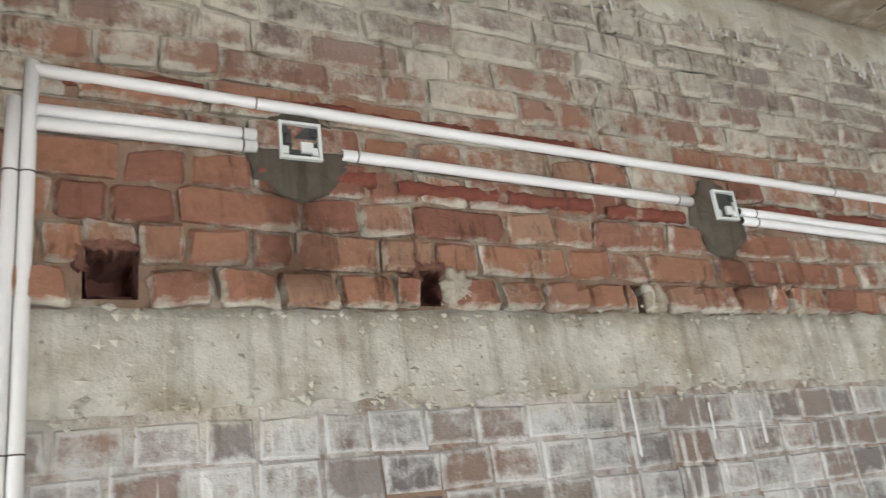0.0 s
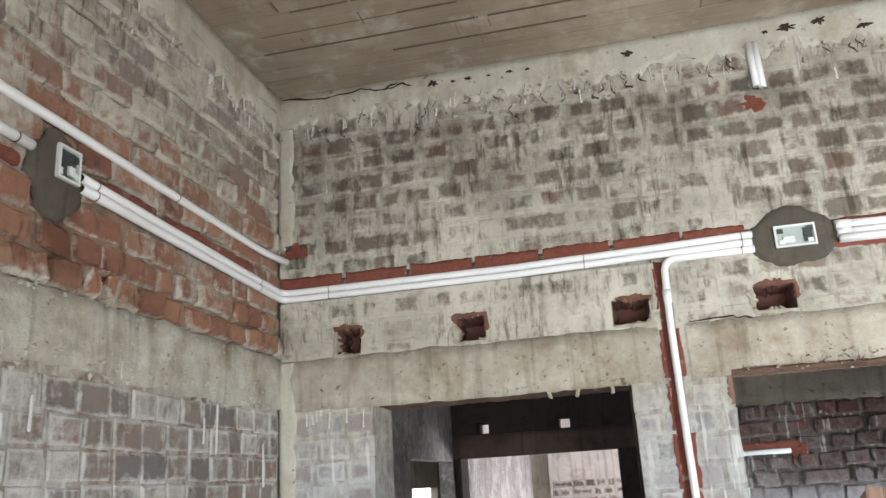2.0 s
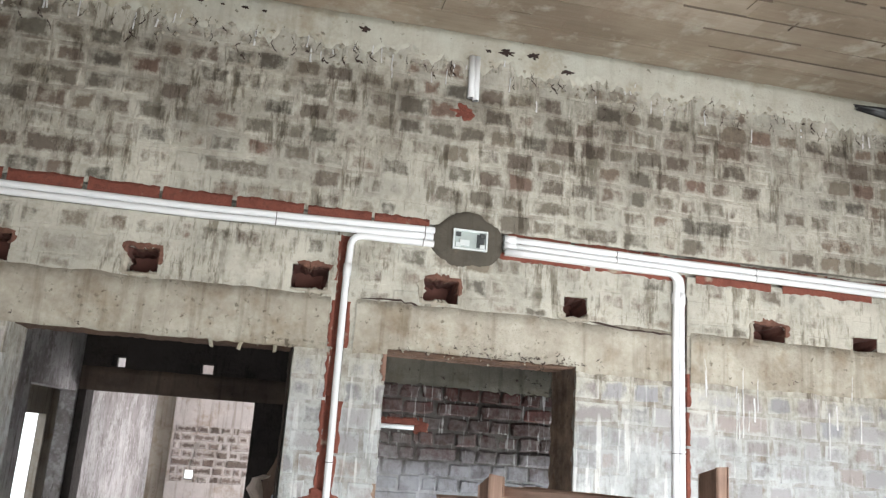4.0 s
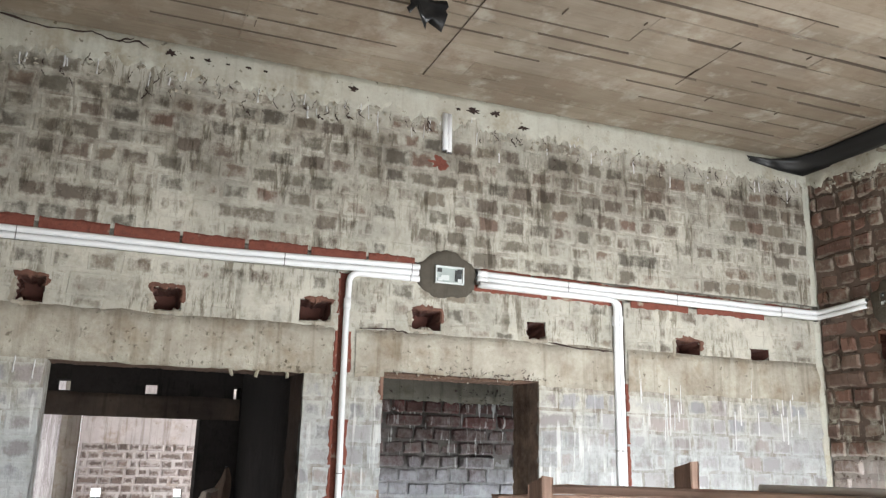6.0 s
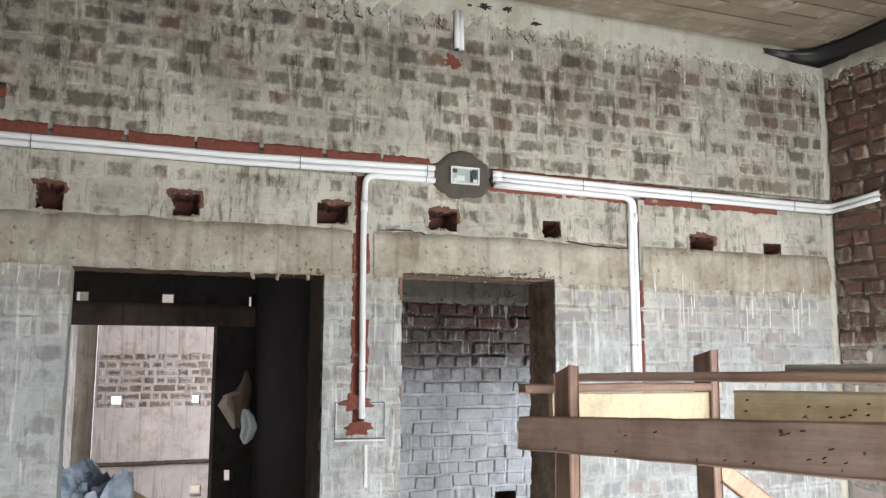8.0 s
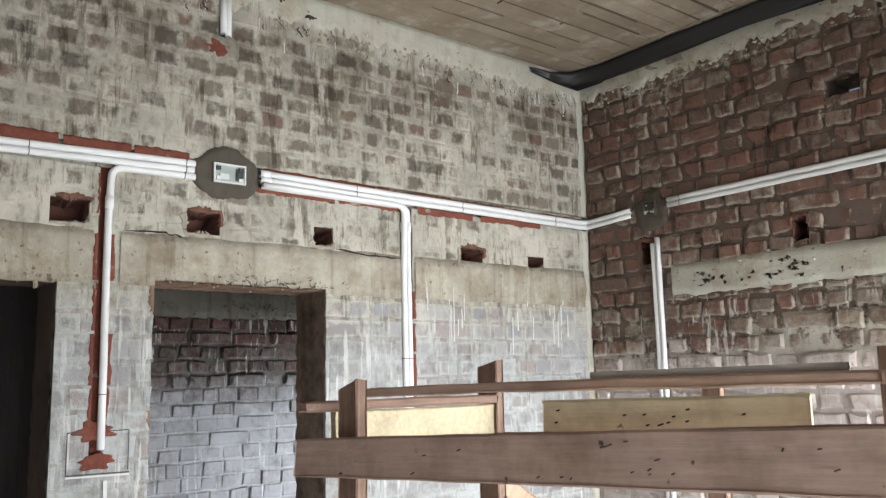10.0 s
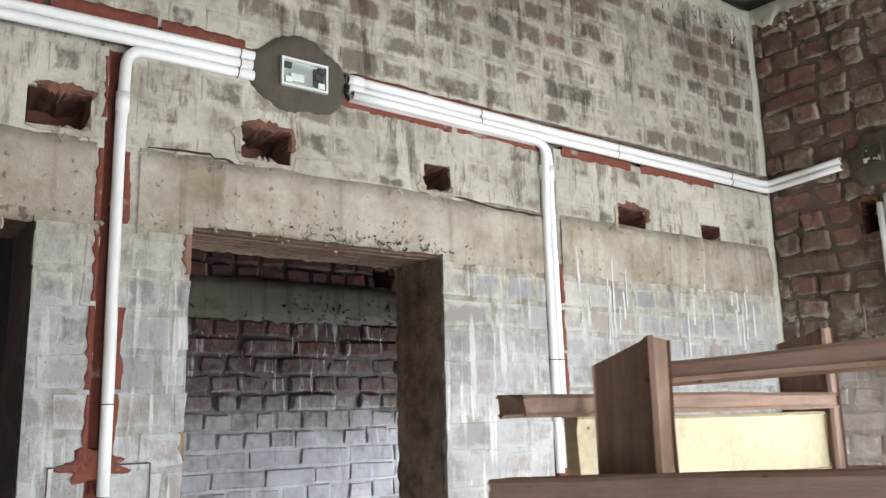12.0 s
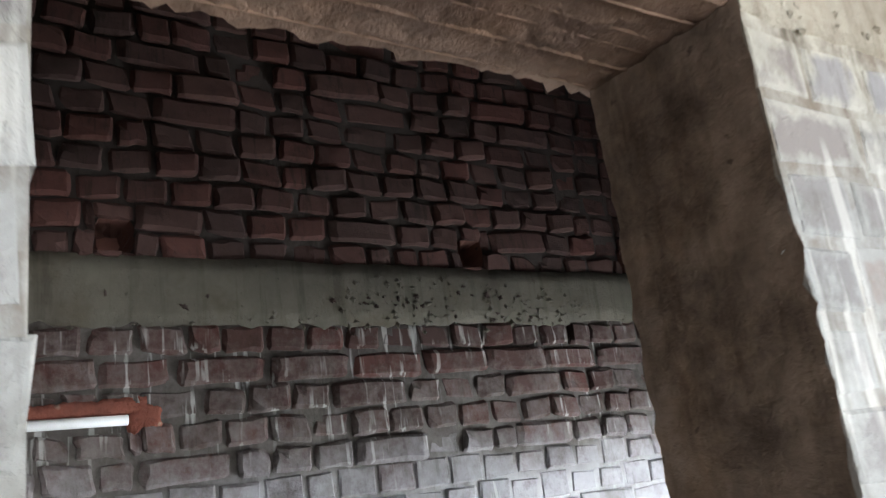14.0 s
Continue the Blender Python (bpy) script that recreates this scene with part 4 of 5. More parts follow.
for k, (edge, lo, hi, wide) in enumerate(((0.735, 2.0, 2.11, 0.010), (0.735, 1.60, 1.66, 0.006))):
    ragged_strip("cut_brick", SIDE_B, chipped_mat, wall_b, lo, hi, edge - 0.002, edge + wide, 0.002, 240 + k, 0.0, 0.010, step=0.008, upright=True)


def on_rim(u0, u1, z0, z1, t):
    """The point of a rectangle's edge in the direction t from its middle, and that direction."""
    c, z = math.cos(t), math.sin(t)
    hw, hh = (u1 - u0) / 2, (z1 - z0) / 2
    r = min(hw / max(abs(c), 1e-6), hh / max(abs(z), 1e-6))
    return (u0 + u1) / 2 + c * r, (z0 + z1) / 2 + z * r, c, z


def chipped_rim(side, wall, material, hole, start, end, seed, name, label, inward=0.012, outward=0.016):
    """A broken lip round part of a hole, from the angle start to end, that hangs a little into it."""
    rng = random.Random(seed)
    n = max(6, int((end - start) / 0.13))
    ins, outs = rag(rng, n + 1, inward), rag(rng, n + 1, outward)
    verts, faces = [], []
    for i in range(n + 1):
        u, z, c, e = on_rim(*hole, start + (end - start) * i / n)
        fade = 0.25 if i in (0, n) else 1.0
        inner, outer = 0.002 + abs(ins[i]) * fade, 0.004 + (outward * 0.5 + abs(outs[i])) * fade
        for r, d in ((-inner, -0.045), (-inner * 0.8, -0.003), (0.001, 0.004), (outer * 0.7, 0.003), (outer, -0.012)):
            verts.append(side.at(u + c * r, z + e * r, d + rng.uniform(-0.001, 0.001)))
    for i in range(n):
        for j in range(4):
            k = i * 5 + j
            faces.append((k, k + 1, k + 6, k + 5))
    return mesh_object(name, verts, faces, material, wall, label)


def scaffold_hole(side, wall, u0, u1, z0, z1, seed, red=True, lip=None):
    """The rough red brick inside a putlog hole, with a chipped rim."""
    rng = random.Random(seed)
    v, f = [], []
    n, deep, e = 22, HOLE - 0.002, 0.0015
    for k, d in enumerate((-0.004, -0.03, -deep * 0.5, -deep * 0.8, -deep)):
        for i in range(n):
            u, z, c, q = on_rim(u0 + e, u1 - e, z0 + e, z1 - e, 2 * math.pi * i / n)
            r = rng.uniform(0.0, 0.004 + 0.004 * k)
            v.append(side.at(u - c * r, z - q * r, d + (rng.uniform(-0.006, 0.006) if 0 < k < 4 else 0)))
    for r in range(4):
        f += [(r * n + i, r * n + (i + 1) % n, (r + 1) * n + (i + 1) % n, (r + 1) * n + i) for i in range(n)]
    f.append(tuple(range(4 * n, 5 * n)))
    mesh_object("scaffold_hole", v, f, deep_hole_mat, wall, "red brick inside of a scaffold hole, shade in its colour")
    hole = (u0, u1, z0, z1)
    if red:
        first = rng.uniform(0.1, 0.8)
        chipped_rim(side, wall, hole_rim_mat, hole, first, first + rng.uniform(1.9, 3.0), seed + 40, "cut_brick", "")
    if lip:
        first = rng.uniform(3.3, 4.2)
        chipped_rim(side, wall, lip, hole, first, first + rng.uniform(2.0, 3.2), seed + 80, "mortar_lip", "rough mortar lip of a hole")


for k, ((a, b), (c, d)) in enumerate(zip(B_HOLES, B_HOLE_Z)):
    scaffold_hole(SIDE_B, wall_b, a, b, c, d, 150 + 2 * k, k not in (4, 6), lintel_mat)
for k, h in enumerate(A_HOLES[:2]):
    scaffold_hole(SIDE_A, wall_a, *h, 170 + 2 * k, True)
for k, h in enumerate(C_HOLES[:2]):
    scaffold_hole(SIDE_C, wall_c, *h[:4], 180 + 2 * k, True)
for k, h in enumerate(D_HOLES):
    scaffold_hole(SIDE_D, wall_d, *h[:4], 190 + 2 * k, False)


for k, (u, z, ru, rz) in enumerate(((0.712, 2.335, 0.034, 0.040), (1.262, 2.322, 0.030, 0.036), (1.765, 2.315, 0.024, 0.034))):
    blot("mortar_lump", SIDE_A, lintel_mat, wall_a, u, z, ru, rz, 0.018, 160 + k, "grey lump of mortar beside a hole", 0.14)


def crack(side, wall, points, width, seed):
    """A dark crack or gouge: a thin ribbon along the wall."""
    rng = random.Random(seed)
    verts, faces = [], []
    line = []
    for (u, z), (p, q) in zip(points, points[1:]):
        line += [(u + (p - u) * k / 5, z + (q - z) * k / 5 + rng.uniform(-1, 1) * 0.004) for k in range(5)]
    line.append(points[-1])
    for k, (u, z) in enumerate(line):
        w = width * rng.uniform(0.35, 1.2) * (0.3 if k in (0, len(line) - 1) else 1)
        verts += [side.at(u, z - w, 0.0085), side.at(u, z + w, 0.0085)]
    for k in range(len(line) - 1):
        faces.append((2 * k, 2 * k + 2, 2 * k + 3, 2 * k + 1))
    return mesh_object("crack", verts, faces, hole_mat, wall, "dark crack in the cement")


crack(SIDE_B, wall_b, [(2.29, 3.335), (2.1, 3.31), (1.95, 3.325), (1.86, 3.305), (1.8, 3.33)], 0.005, 1)
crack(SIDE_B, wall_b, [(1.86, 3.305), (1.78, 3.32), (1.74, 3.30)], 0.004, 2)
for k, (u, z, r) in enumerate(((1.66, 3.30, 0.02), (1.58, 3.295, 0.008), (1.52, 3.297, 0.012), (1.44, 3.295, 0.006), (1.36, 3.297, 0.01), (1.29, 3.295, 0.008), (0.92, 3.29, 0.02), (0.37, 3.29, 0.026), (0.26, 3.295, 0.022), (0.12, 3.25, 0.02), (0.44, 3.285, 0.01))):
    blot("gouge", SIDE_B, hole_mat, wall_b, u, z, r, r * 0.5, 0.0085, 200 + k, "dark gouge in the cement", 0.25)
rng = random.Random(77)
for k in range(130):
    u, z = rng.uniform(-1.45, 2.2), rng.gauss(3.17, 0.035)
    crack(SIDE_B, wall_b, [(u, z + rng.uniform(0.01, 0.03)), (u + rng.uniform(-0.012, 0.012), z), (u + rng.uniform(-0.02, 0.02), z - rng.uniform(0.005, 0.03))], rng.uniform(0.002, 0.005), 300 + k)
for k in range(80):
    u, z = rng.choice((rng.gauss(0.45, 0.12), rng.gauss(0.2, 0.1), rng.uniform(-0.9, 2.2))), rng.gauss(2.118, 0.012)
    if not 0.85 < u < 0.95:
        crack(SIDE_B, wall_b, [(u, z + rng.uniform(0.0, 0.012)), (u + rng.uniform(-0.008, 0.008), z), (u + rng.uniform(-0.016, 0.016), z - rng.uniform(0.002, 0.012))], rng.uniform(0.001, 0.003), 400 + k)
for k in range(34):
    u, z = rng.choice((rng.gauss(1.72, 0.06), rng.gauss(2.0, 0.08), rng.uniform(0.9, 2.2))), rng.gauss(2.175, 0.025)
    blot("gouge", SIDE_C, hole_mat, wall_c, u, z, rng.uniform(0.004, 0.014), rng.uniform(0.003, 0.009), 0.0105, 550 + k, "dark pit in the cement", 0.3)
crack(SIDE_B, wall_b, [(0.84, 2.275), (0.7, 2.28), (0.64, 2.27)], 0.004, 5)
crack(SIDE_B, wall_b, [(0.0, 2.275), (-0.2, 2.262), (-0.33, 2.258)], 0.004, 6)
for k in range(26):
    u, z = rng.uniform(-1.15, -0.15) if k % 2 else rng.uniform(-1.0, 0.4), rng.gauss(2.16, 0.03)
    blot("gouge", SIDE_D, hole_mat, wall_d, u, z, rng.uniform(0.003, 0.010), rng.uniform(0.003, 0.007), 0.0125, 500 + k, "", 0.3)


def crumbs(side, wall, material, spots, seed, label):
    """Crumbs of mortar that stick to a wall, joined: (u0, u1, z, spread, count, size) for each cluster."""
    rng = random.Random(seed)
    verts, faces = [], []
    for u0, u1, z, spread, count, size in spots:
        for _ in range(count):
            u, h, r = rng.uniform(u0, u1), rng.gauss(z, spread), size * rng.uniform(0.4, 1.3)
            n = len(verts)
            for a, b, d in ((1, 0, 0.1), (0.2, 1, 0.15), (-1, 0.1, 0.1), (0, -1, 0.0), (0.1, -0.1, 0.75)):
                verts.append(side.at(u + a * r * rng.uniform(0.6, 1.4), h + b * r * rng.uniform(0.5, 1.2), 0.004 + d * r * rng.uniform(0.7, 1.3)))
            faces += [(n, n + 1, n + 4), (n + 1, n + 2, n + 4), (n + 2, n + 3, n + 4), (n + 3, n, n + 4)]
    return tagged(mesh_object("mortar_crumbs", verts, faces, material, wall, label), kind="stuff")


crumbs(SIDE_D, wall_d, D_BAND, [(-0.65, -0.25, 2.17, 0.035, 95, 0.012), (-1.2, -0.75, 2.16, 0.035, 115, 0.012), (-2.0, 0.75, 2.11, 0.015, 70, 0.010)], 900, "rough grey mortar crumbs on the lintel")
crumbs(SIDE_B, wall_b, lintel_mat, [(0.05, 0.73, 2.136, 0.007, 70, 0.0045), (0.15, 0.6, 2.155, 0.025, 50, 0.005), (-1.5, 2.25, 2.112, 0.012, 160, 0.006), (-1.5, 2.25, 3.18, 0.03, 220, 0.009), (-1.5, 2.25, 2.262, 0.004, 90, 0.006), (1.1, 2.25, 2.17, 0.03, 60, 0.008)], 901, "rough mortar crumbs along the lintel and slab")
crumbs(SIDE_A, wall_a, slurry_mat, [(-0.6, 2.7, 2.12, 0.02, 260, 0.009), (-0.6, 2.7, 2.20, 0.05, 160, 0.009), (-0.6, 2.7, 2.272, 0.006, 110, 0.007), (-0.6, 2.7, 3.15, 0.05, 150, 0.010)], 902, "rough mortar crumbs along the lintel and slab")
crumbs(SIDE_C, wall_c, slurry_mat, [(0.0, 2.28, 2.17, 0.04, 120, 0.010), (0.0, 2.7, 3.18, 0.02, 150, 0.012)], 903, "rough mortar crumbs along the lintel and slab")


def drips(side, wall, material, spots, seed, label):
    """Runs of cement that have dripped down a wall, joined: (u0, u1, z, spread, count, length) for each stretch."""
    rng = random.Random(seed)
    verts, faces = [], []
    for u0, u1, z, spread, count, length in spots:
        for _ in range(count):
            u, top, long, w = rng.uniform(u0, u1), rng.gauss(z, spread), length * rng.uniform(0.3, 1.5), rng.uniform(0.0018, 0.0048)
            n, sway = len(verts), rng.uniform(-0.006, 0.006)
            for k, (f, wide, out) in enumerate(((0.0, 0.5, 0.4), (0.15, 0.9, 0.8), (0.5, 0.6, 0.7), (0.8, 0.8, 1.0), (0.95, 0.9, 1.1), (1.0, 0.4, 0.3))):
                c, h, d = u + sway * f + rng.uniform(-0.001, 0.001), top - long * f, 0.0035 + 0.0035 * out
                verts.extend((side.at(c - w * wide, h, 0.001), side.at(c, h, d), side.at(c + w * wide, h, 0.001)))
                if k:
                    a = n + 3 * (k - 1)
                    faces.extend(((a, a + 1, a + 4, a + 3), (a + 1, a + 2, a + 5, a + 4)))
    return tagged(mesh_object("cement_drips", verts, faces, material, wall, label, smooth=True), kind="stuff")


drips(SIDE_B, wall_b, chalk_mat, [(-1.5, 2.2, 3.2, 0.03, 45, 0.045), (-1.45, -0.45, 2.06, 0.05, 26, 0.12), (1.97, 2.2, 2.09, 0.01, 8, 0.05)], 910, "pale runs of cement down the wall")
drips(SIDE_A, wall_a, chalk_mat, [(1.1, 2.7, 2.06, 0.06, 9, 0.12), (-0.4, 2.7, 3.18, 0.04, 50, 0.05)], 911, "pale runs of cement down the wall")


def mark(name, side, wall, u0, z0, u1, z1, width, material, label):
    du, dz = u1 - u0, z1 - z0
    n = math.hypot(du, dz)
    pu, pz = -dz / n * width / 2, du / n * width / 2
    pts = [side.at(u0 + pu, z0 + pz, 0.0068), side.at(u0 - pu, z0 - pz, 0.0068), side.at(u1 - pu, z1 - pz, 0.0068), side.at(u1 + pu, z1 + pz, 0.0068)]
    return mesh_object(name, pts, [(0, 1, 2, 3)], material, wall, label)


for p in ((1.0, 1.60, 0.955, 1.60), (0.875, 1.60, 0.805, 1.60), (1.0, 1.60, 1.0, 1.465), (0.805, 1.6, 0.805, 1.47), (1.0, 1.465, 0.80, 1.462)):
    mark("pencil_line", SIDE_B, wall_b, *p, 0.0035, line_mat, "dark pencil line of a marked-out box")
mark("chalk_line", SIDE_B, wall_b, 0.876, 1.44, 0.874, 1.28, 0.012, chalk_mat, "white chalk line")
mark("chalk_line", SIDE_B, wall_b, 1.0, 1.458, 0.80, 1.455, 0.006, chalk_mat, "white chalk line")

# ---- conduit pipes and junction boxes ----
R = 0.0125


def conduit(points, label, bend=0.0, group="white conduit pipes", couplers=(), ties=()):
    ob = part("conduit_pipe", tube(points, R, 12, bend, 0.0006, len(points)), pvc_mat, None, "", True)
    tagged(ob, label, "pipe", group)
    for p, way in couplers:
        p, way = Vector(p), Vector(way).normalized()
        part("coupler", tube([p - way * 0.022, p + way * 0.022], R + 0.0022, 14), pvc_mat, ob, "white sleeve joint", True)
    for p, way in ties:
        p, way = Vector(p), Vector(way).normalized()
        part("wire_tie", tube([p - way * 0.0012, p + way * 0.0012], R + 0.0012, 12), tie_mat, ob, "dark wire tie", True)
    return ob


def on_b(y, z, d=0.006):
    return (2.8 - d, y, z)


def on_a(x, z, d=0.010):
    return (x, 2.3 - d, z)


def on_c(x, z, d=0.012):
    return (x, -1.55 + d, z)


run = "white plastic conduit pipe fixed along the brick wall"
drop = "white plastic conduit pipe dropping down the wall"
Y = (0, 1, 0)
for dz, ex in ((0.0, 0.0), (-0.0255, 0.004)):
    conduit([on_a(1.62 + ex, 2.572 + dz), on_a(2.774, 2.533 + dz), on_b(2.275, 2.531 + dz), on_b(1.4, 2.531 + dz), on_b(0.60 + ex, 2.55 + dz)], run, 0.03, ties=[(on_b(2.1, 2.531 + dz), Y), (on_b(1.16, 2.536 + dz), Y), (on_b(0.635, 2.549 + dz), Y), (on_a(1.68, 2.57 + dz), (1, 0, -0.03)), (on_a(2.6, 2.539 + dz), (1, 0, -0.03))])
conduit([on_b(0.60, 2.499), on_b(0.895, 2.497), on_b(0.90, 2.3), on_b(0.895, 1.54)], drop, 0.045, couplers=[(on_b(0.8985, 2.37), (0, 0, 1))], ties=[(on_b(0.897, 1.72), (0, 0, 1)), (on_b(0.64, 2.499), Y)])
for dz in (0.0, -0.0255):
    conduit([on_b(0.337, 2.549 + dz), on_b(-0.3, 2.541 + dz), on_b(-1.52, 2.533 + dz), on_c(2.774, 2.535 + dz), on_c(2.49, 2.552 + dz)], run, 0.03, ties=[(on_b(-0.1, 2.543 + dz), Y), (on_b(-0.68, 2.539 + dz), Y), (on_b(-1.3, 2.534 + dz), Y)], couplers=[(on_b(0.318, 2.549 + dz), Y)])
for k in (0, 1):
    conduit([on_b(0.337, 2.499 - 0.0255 * k * 0, 0.006 + 0.02 * k), on_b(-0.342 - 0.0255 * (1 - k), 2.492, 0.006 + 0.012 * k), on_b(-0.343 - 0.0255 * (1 - k), 2.2), on_b(-0.352 - 0.0255 * (1 - k), 1.52 - 0.012 * k)], drop, 0.045, couplers=[(on_b(-0.343 - 0.0255 * (1 - k), 2.40), (0, 0, 1))], ties=[(on_b(-0.347 - 0.0255 * (1 - k), 1.83), (0, 0, 1))])
conduit([on_a(-0.1, 2.722), on_a(0.9, 2.695), on_a(2.28, 2.660), on_a(2.66, 2.655), (2.775, 2.262, 2.648)], run, 0.03, ties=[(on_a(2.05, 2.666), (1, 0, -0.03)), (on_a(0.3, 2.711), (1, 0, -0.03))])
for dz in (0.0, -0.0255):
    conduit([on_a(-0.09, 2.642 + dz), on_a(0.297, 2.640 + dz)], run, ties=[(on_a(0.27, 2.640 + dz), (1, 0, 0))])
conduit([on_a(0.476, 2.617), on_a(1.45, 2.588)], run, ties=[(on_a(0.51, 2.616), (1, 0, -0.03)), (on_a(1.40, 2.589), (1, 0, -0.03))])
for dx, top in ((-0.1, 2.735), (-0.126, 2.66)):
    conduit([on_a(dx, 0.02), on_a(dx, top)], drop, ties=[(on_a(dx, 2.52), (0, 0, 1)), (on_a(dx, 2.05), (0, 0, 1))])
for dz in (0.0, -0.0255):
    conduit([on_c(2.27, 2.568 + dz), on_c(0.6, 2.585 + dz)], run, ties=[(on_c(2.2, 2.569 + dz), (1, 0, 0))])
for dx in (0.0, 0.027):
    conduit([on_c(2.345 + dx, 2.395 - dx), on_c(2.335 + dx, 0.6)], drop)
for dy in (0.0, 0.02):
    conduit([on_b(0.483 + dy, 3.25), on_b(0.480 + dy, 3.072 + dy * 0.4)], "short white conduit stub under the ceiling")
conduit([(4.394, 0.79, 1.872), (4.394, 0.335, 1.872)], "short white conduit pipe end in the small room's wall")


def junction_box(side, u, z, w, h, seed, white=True, back=None):
    """A small flush box: rim, back, terminal blocks, with the cement round it."""
    root = new("junction_box")
    tagged(root, "metal junction box set in dark fresh cement" if white else "dusty dark junction box set in dark cement", "junction box", "junction boxes")
    rng = random.Random(seed)

    def slab(name, a, b, c, d, lo, hi, material, label=""):
        v, f = box_mesh(0, 1, 0, 1, 0, 1)
        pts = [side.at(u + a + (b - a) * p[0], z + c + (d - c) * p[2], lo + (hi - lo) * p[1]) for p in v]
        return mesh_object(name, pts, f, material, root, label)

    t = 0.006
    rim = box_white_mat if white else patch_mat
    slab("back", -w / 2, w / 2, -h / 2, h / 2, 0.012, 0.0135, back or (box_mat if white else box_dark_mat), "back of the box")
    slab("rim", -w / 2, w / 2, h / 2 - t, h / 2, 0.0135, 0.024, rim)
    slab("rim", -w / 2, w / 2, -h / 2, -h / 2 + t, 0.0135, 0.024, rim)
    slab("rim", -w / 2, -w / 2 + t, -h / 2 + t, h / 2 - t, 0.0135, 0.024, rim)
    slab("rim", w / 2 - t, w / 2, -h / 2 + t, h / 2 - t, 0.0135, 0.024, rim)
    for k, (a, c) in enumerate(((-0.30, 0.0), (-0.36, -0.28), (-0.36, 0.27), (0.34, -0.27), (0.35, 0.25))):
        slab("terminal", (a - 0.07) * w, (a + 0.07) * w, (c - 0.10) * h, (c + 0.10) * h, 0.0135, 0.022, box_white_mat if k % 2 else box_dark_mat, "small terminal post")
    if white:
        slab("terminal", -0.42 * w, -0.2 * w, -0.32 * h, 0.32 * h, 0.0135, 0.0165, box_dark_mat, "dark terminal block")
        slab("terminal", 0.02 * w, 0.30 * w, -0.30 * h, -0.02 * h, 0.0135, 0.021, box_white_mat, "white terminal block")
    else:
        for k in range(5):
            a, c = rng.uniform(-0.35, 0.35), rng.uniform(-0.35, 0.35)
            slab("terminal", (a - 0.05) * w, (a + 0.05) * w, (c - 0.05) * h, (c + 0.05) * h, 0.0135, 0.02, box_mat)
    return root


box_b = junction_box(SIDE_B, 0.469, 2.526, 0.128, 0.074, 1)
blot("cement_patch", SIDE_B, patch_mat, box_b, 0.476, 2.528, 0.138, 0.104, 0.012, 601, "dark fresh cement patch", 0.05)
box_a1 = junction_box(SIDE_A, 0.385, 2.633, 0.088, 0.082, 2, True, box_dark_mat)
blot("cement_patch", SIDE_A, patch_mat, box_a1, 0.388, 2.61, 0.105, 0.10, 0.012, 602, "dark fresh cement patch", 0.05)
box_a2 = junction_box(SIDE_A, 1.564, 2.583, 0.078, 0.084, 3, True, box_dark_mat)
blot("cement_patch", SIDE_A, patch_mat, box_a2, 1.545, 2.552, 0.095, 0.108, 0.012, 603, "dark fresh cement patch", 0.05)
box_c = junction_box(SIDE_C, 2.375, 2.545, 0.075, 0.075, 4, False)
blot("cement_patch", SIDE_C, patch_mat, box_c, 2.375, 2.53, 0.098, 0.108, 0.014, 604, "dark cement patch", 0.06)

# ---- black plastic sheet at the ceiling ----


def crumpled(name, spine, width, drape, material, label, seed, cols=4, fold=0.02):
    """A crumpled sheet along a line of points, with ragged free edges."""
    rng = random.Random(seed)
    spine = [Vector(p) for p in spine]
    drape = Vector(drape)
    verts, faces = [], []
    for i, p in enumerate(spine):
        w = width[i]
        for j in range(cols + 1):
            q = p + drape * w * j / cols
            q = q + Vector((rng.uniform(-1, 1), rng.uniform(-1, 1), rng.uniform(-1, 0.2))) * fold * (0.3 + j / cols)
            verts.append(q)
    for i in range(len(spine) - 1):
        for j in range(cols):
            k = i * (cols + 1) + j
            faces.append((k, k + 1, k + cols + 2, k + cols + 1))
    ob = mesh_object(name, verts, faces, material, None, smooth=True)
    sheet = ob.modifiers.new("thickness", "SOLIDIFY")
    sheet.thickness = 0.002
    return tagged(ob, label, "plastic sheet")


crumpled("plastic_sheet", [(2.785, -1.15, 3.318), (2.78, -1.3, 3.322), (2.74, -1.42, 3.33), (2.6, -1.47, 3.34), (2.4, -1.47, 3.34), (2.1, -1.46, 3.34), (1.8, -1.46, 3.34), (1.4, -1.46, 3.34), (1.0, -1.46, 3.34)], [0.03, 0.09, 0.13, 0.13, 0.12, 0.12, 0.12, 0.12, 0.12], (0.12, -0.5, -0.55), black_sheet_mat, "black polythene sheet wedged along the ceiling corner", 8, 4, 0.014)
crumpled("plastic_sheet", [(2.04, 0.93, 3.345), (2.06, 0.9, 3.346), (2.08, 0.86, 3.346), (2.09, 0.82, 3.346), (2.07, 0.78, 3.346)], [0.09, 0.05, 0.11, 0.06, 0.1], (0.1, 0.1, -0.95), black_sheet_mat, "torn black polythene scrap hanging from the slab", 9, 5, 0.014)

# ---- the wooden working platform ----
stage = new("wooden_scaffold")
stage.location = (1.1, 0.0, 0.0)
tagged(stage, "rough timber scaffold platform of nailed planks and posts", "scaffold")


def timber_part(name, a, b, height, thick, material, label, seed, **extra):
    off = Vector((1.1, 0, 0))
    return place_board(name, Vector(a) - off, Vector(b) - off, height, thick, material, stage, label, seed, **extra)


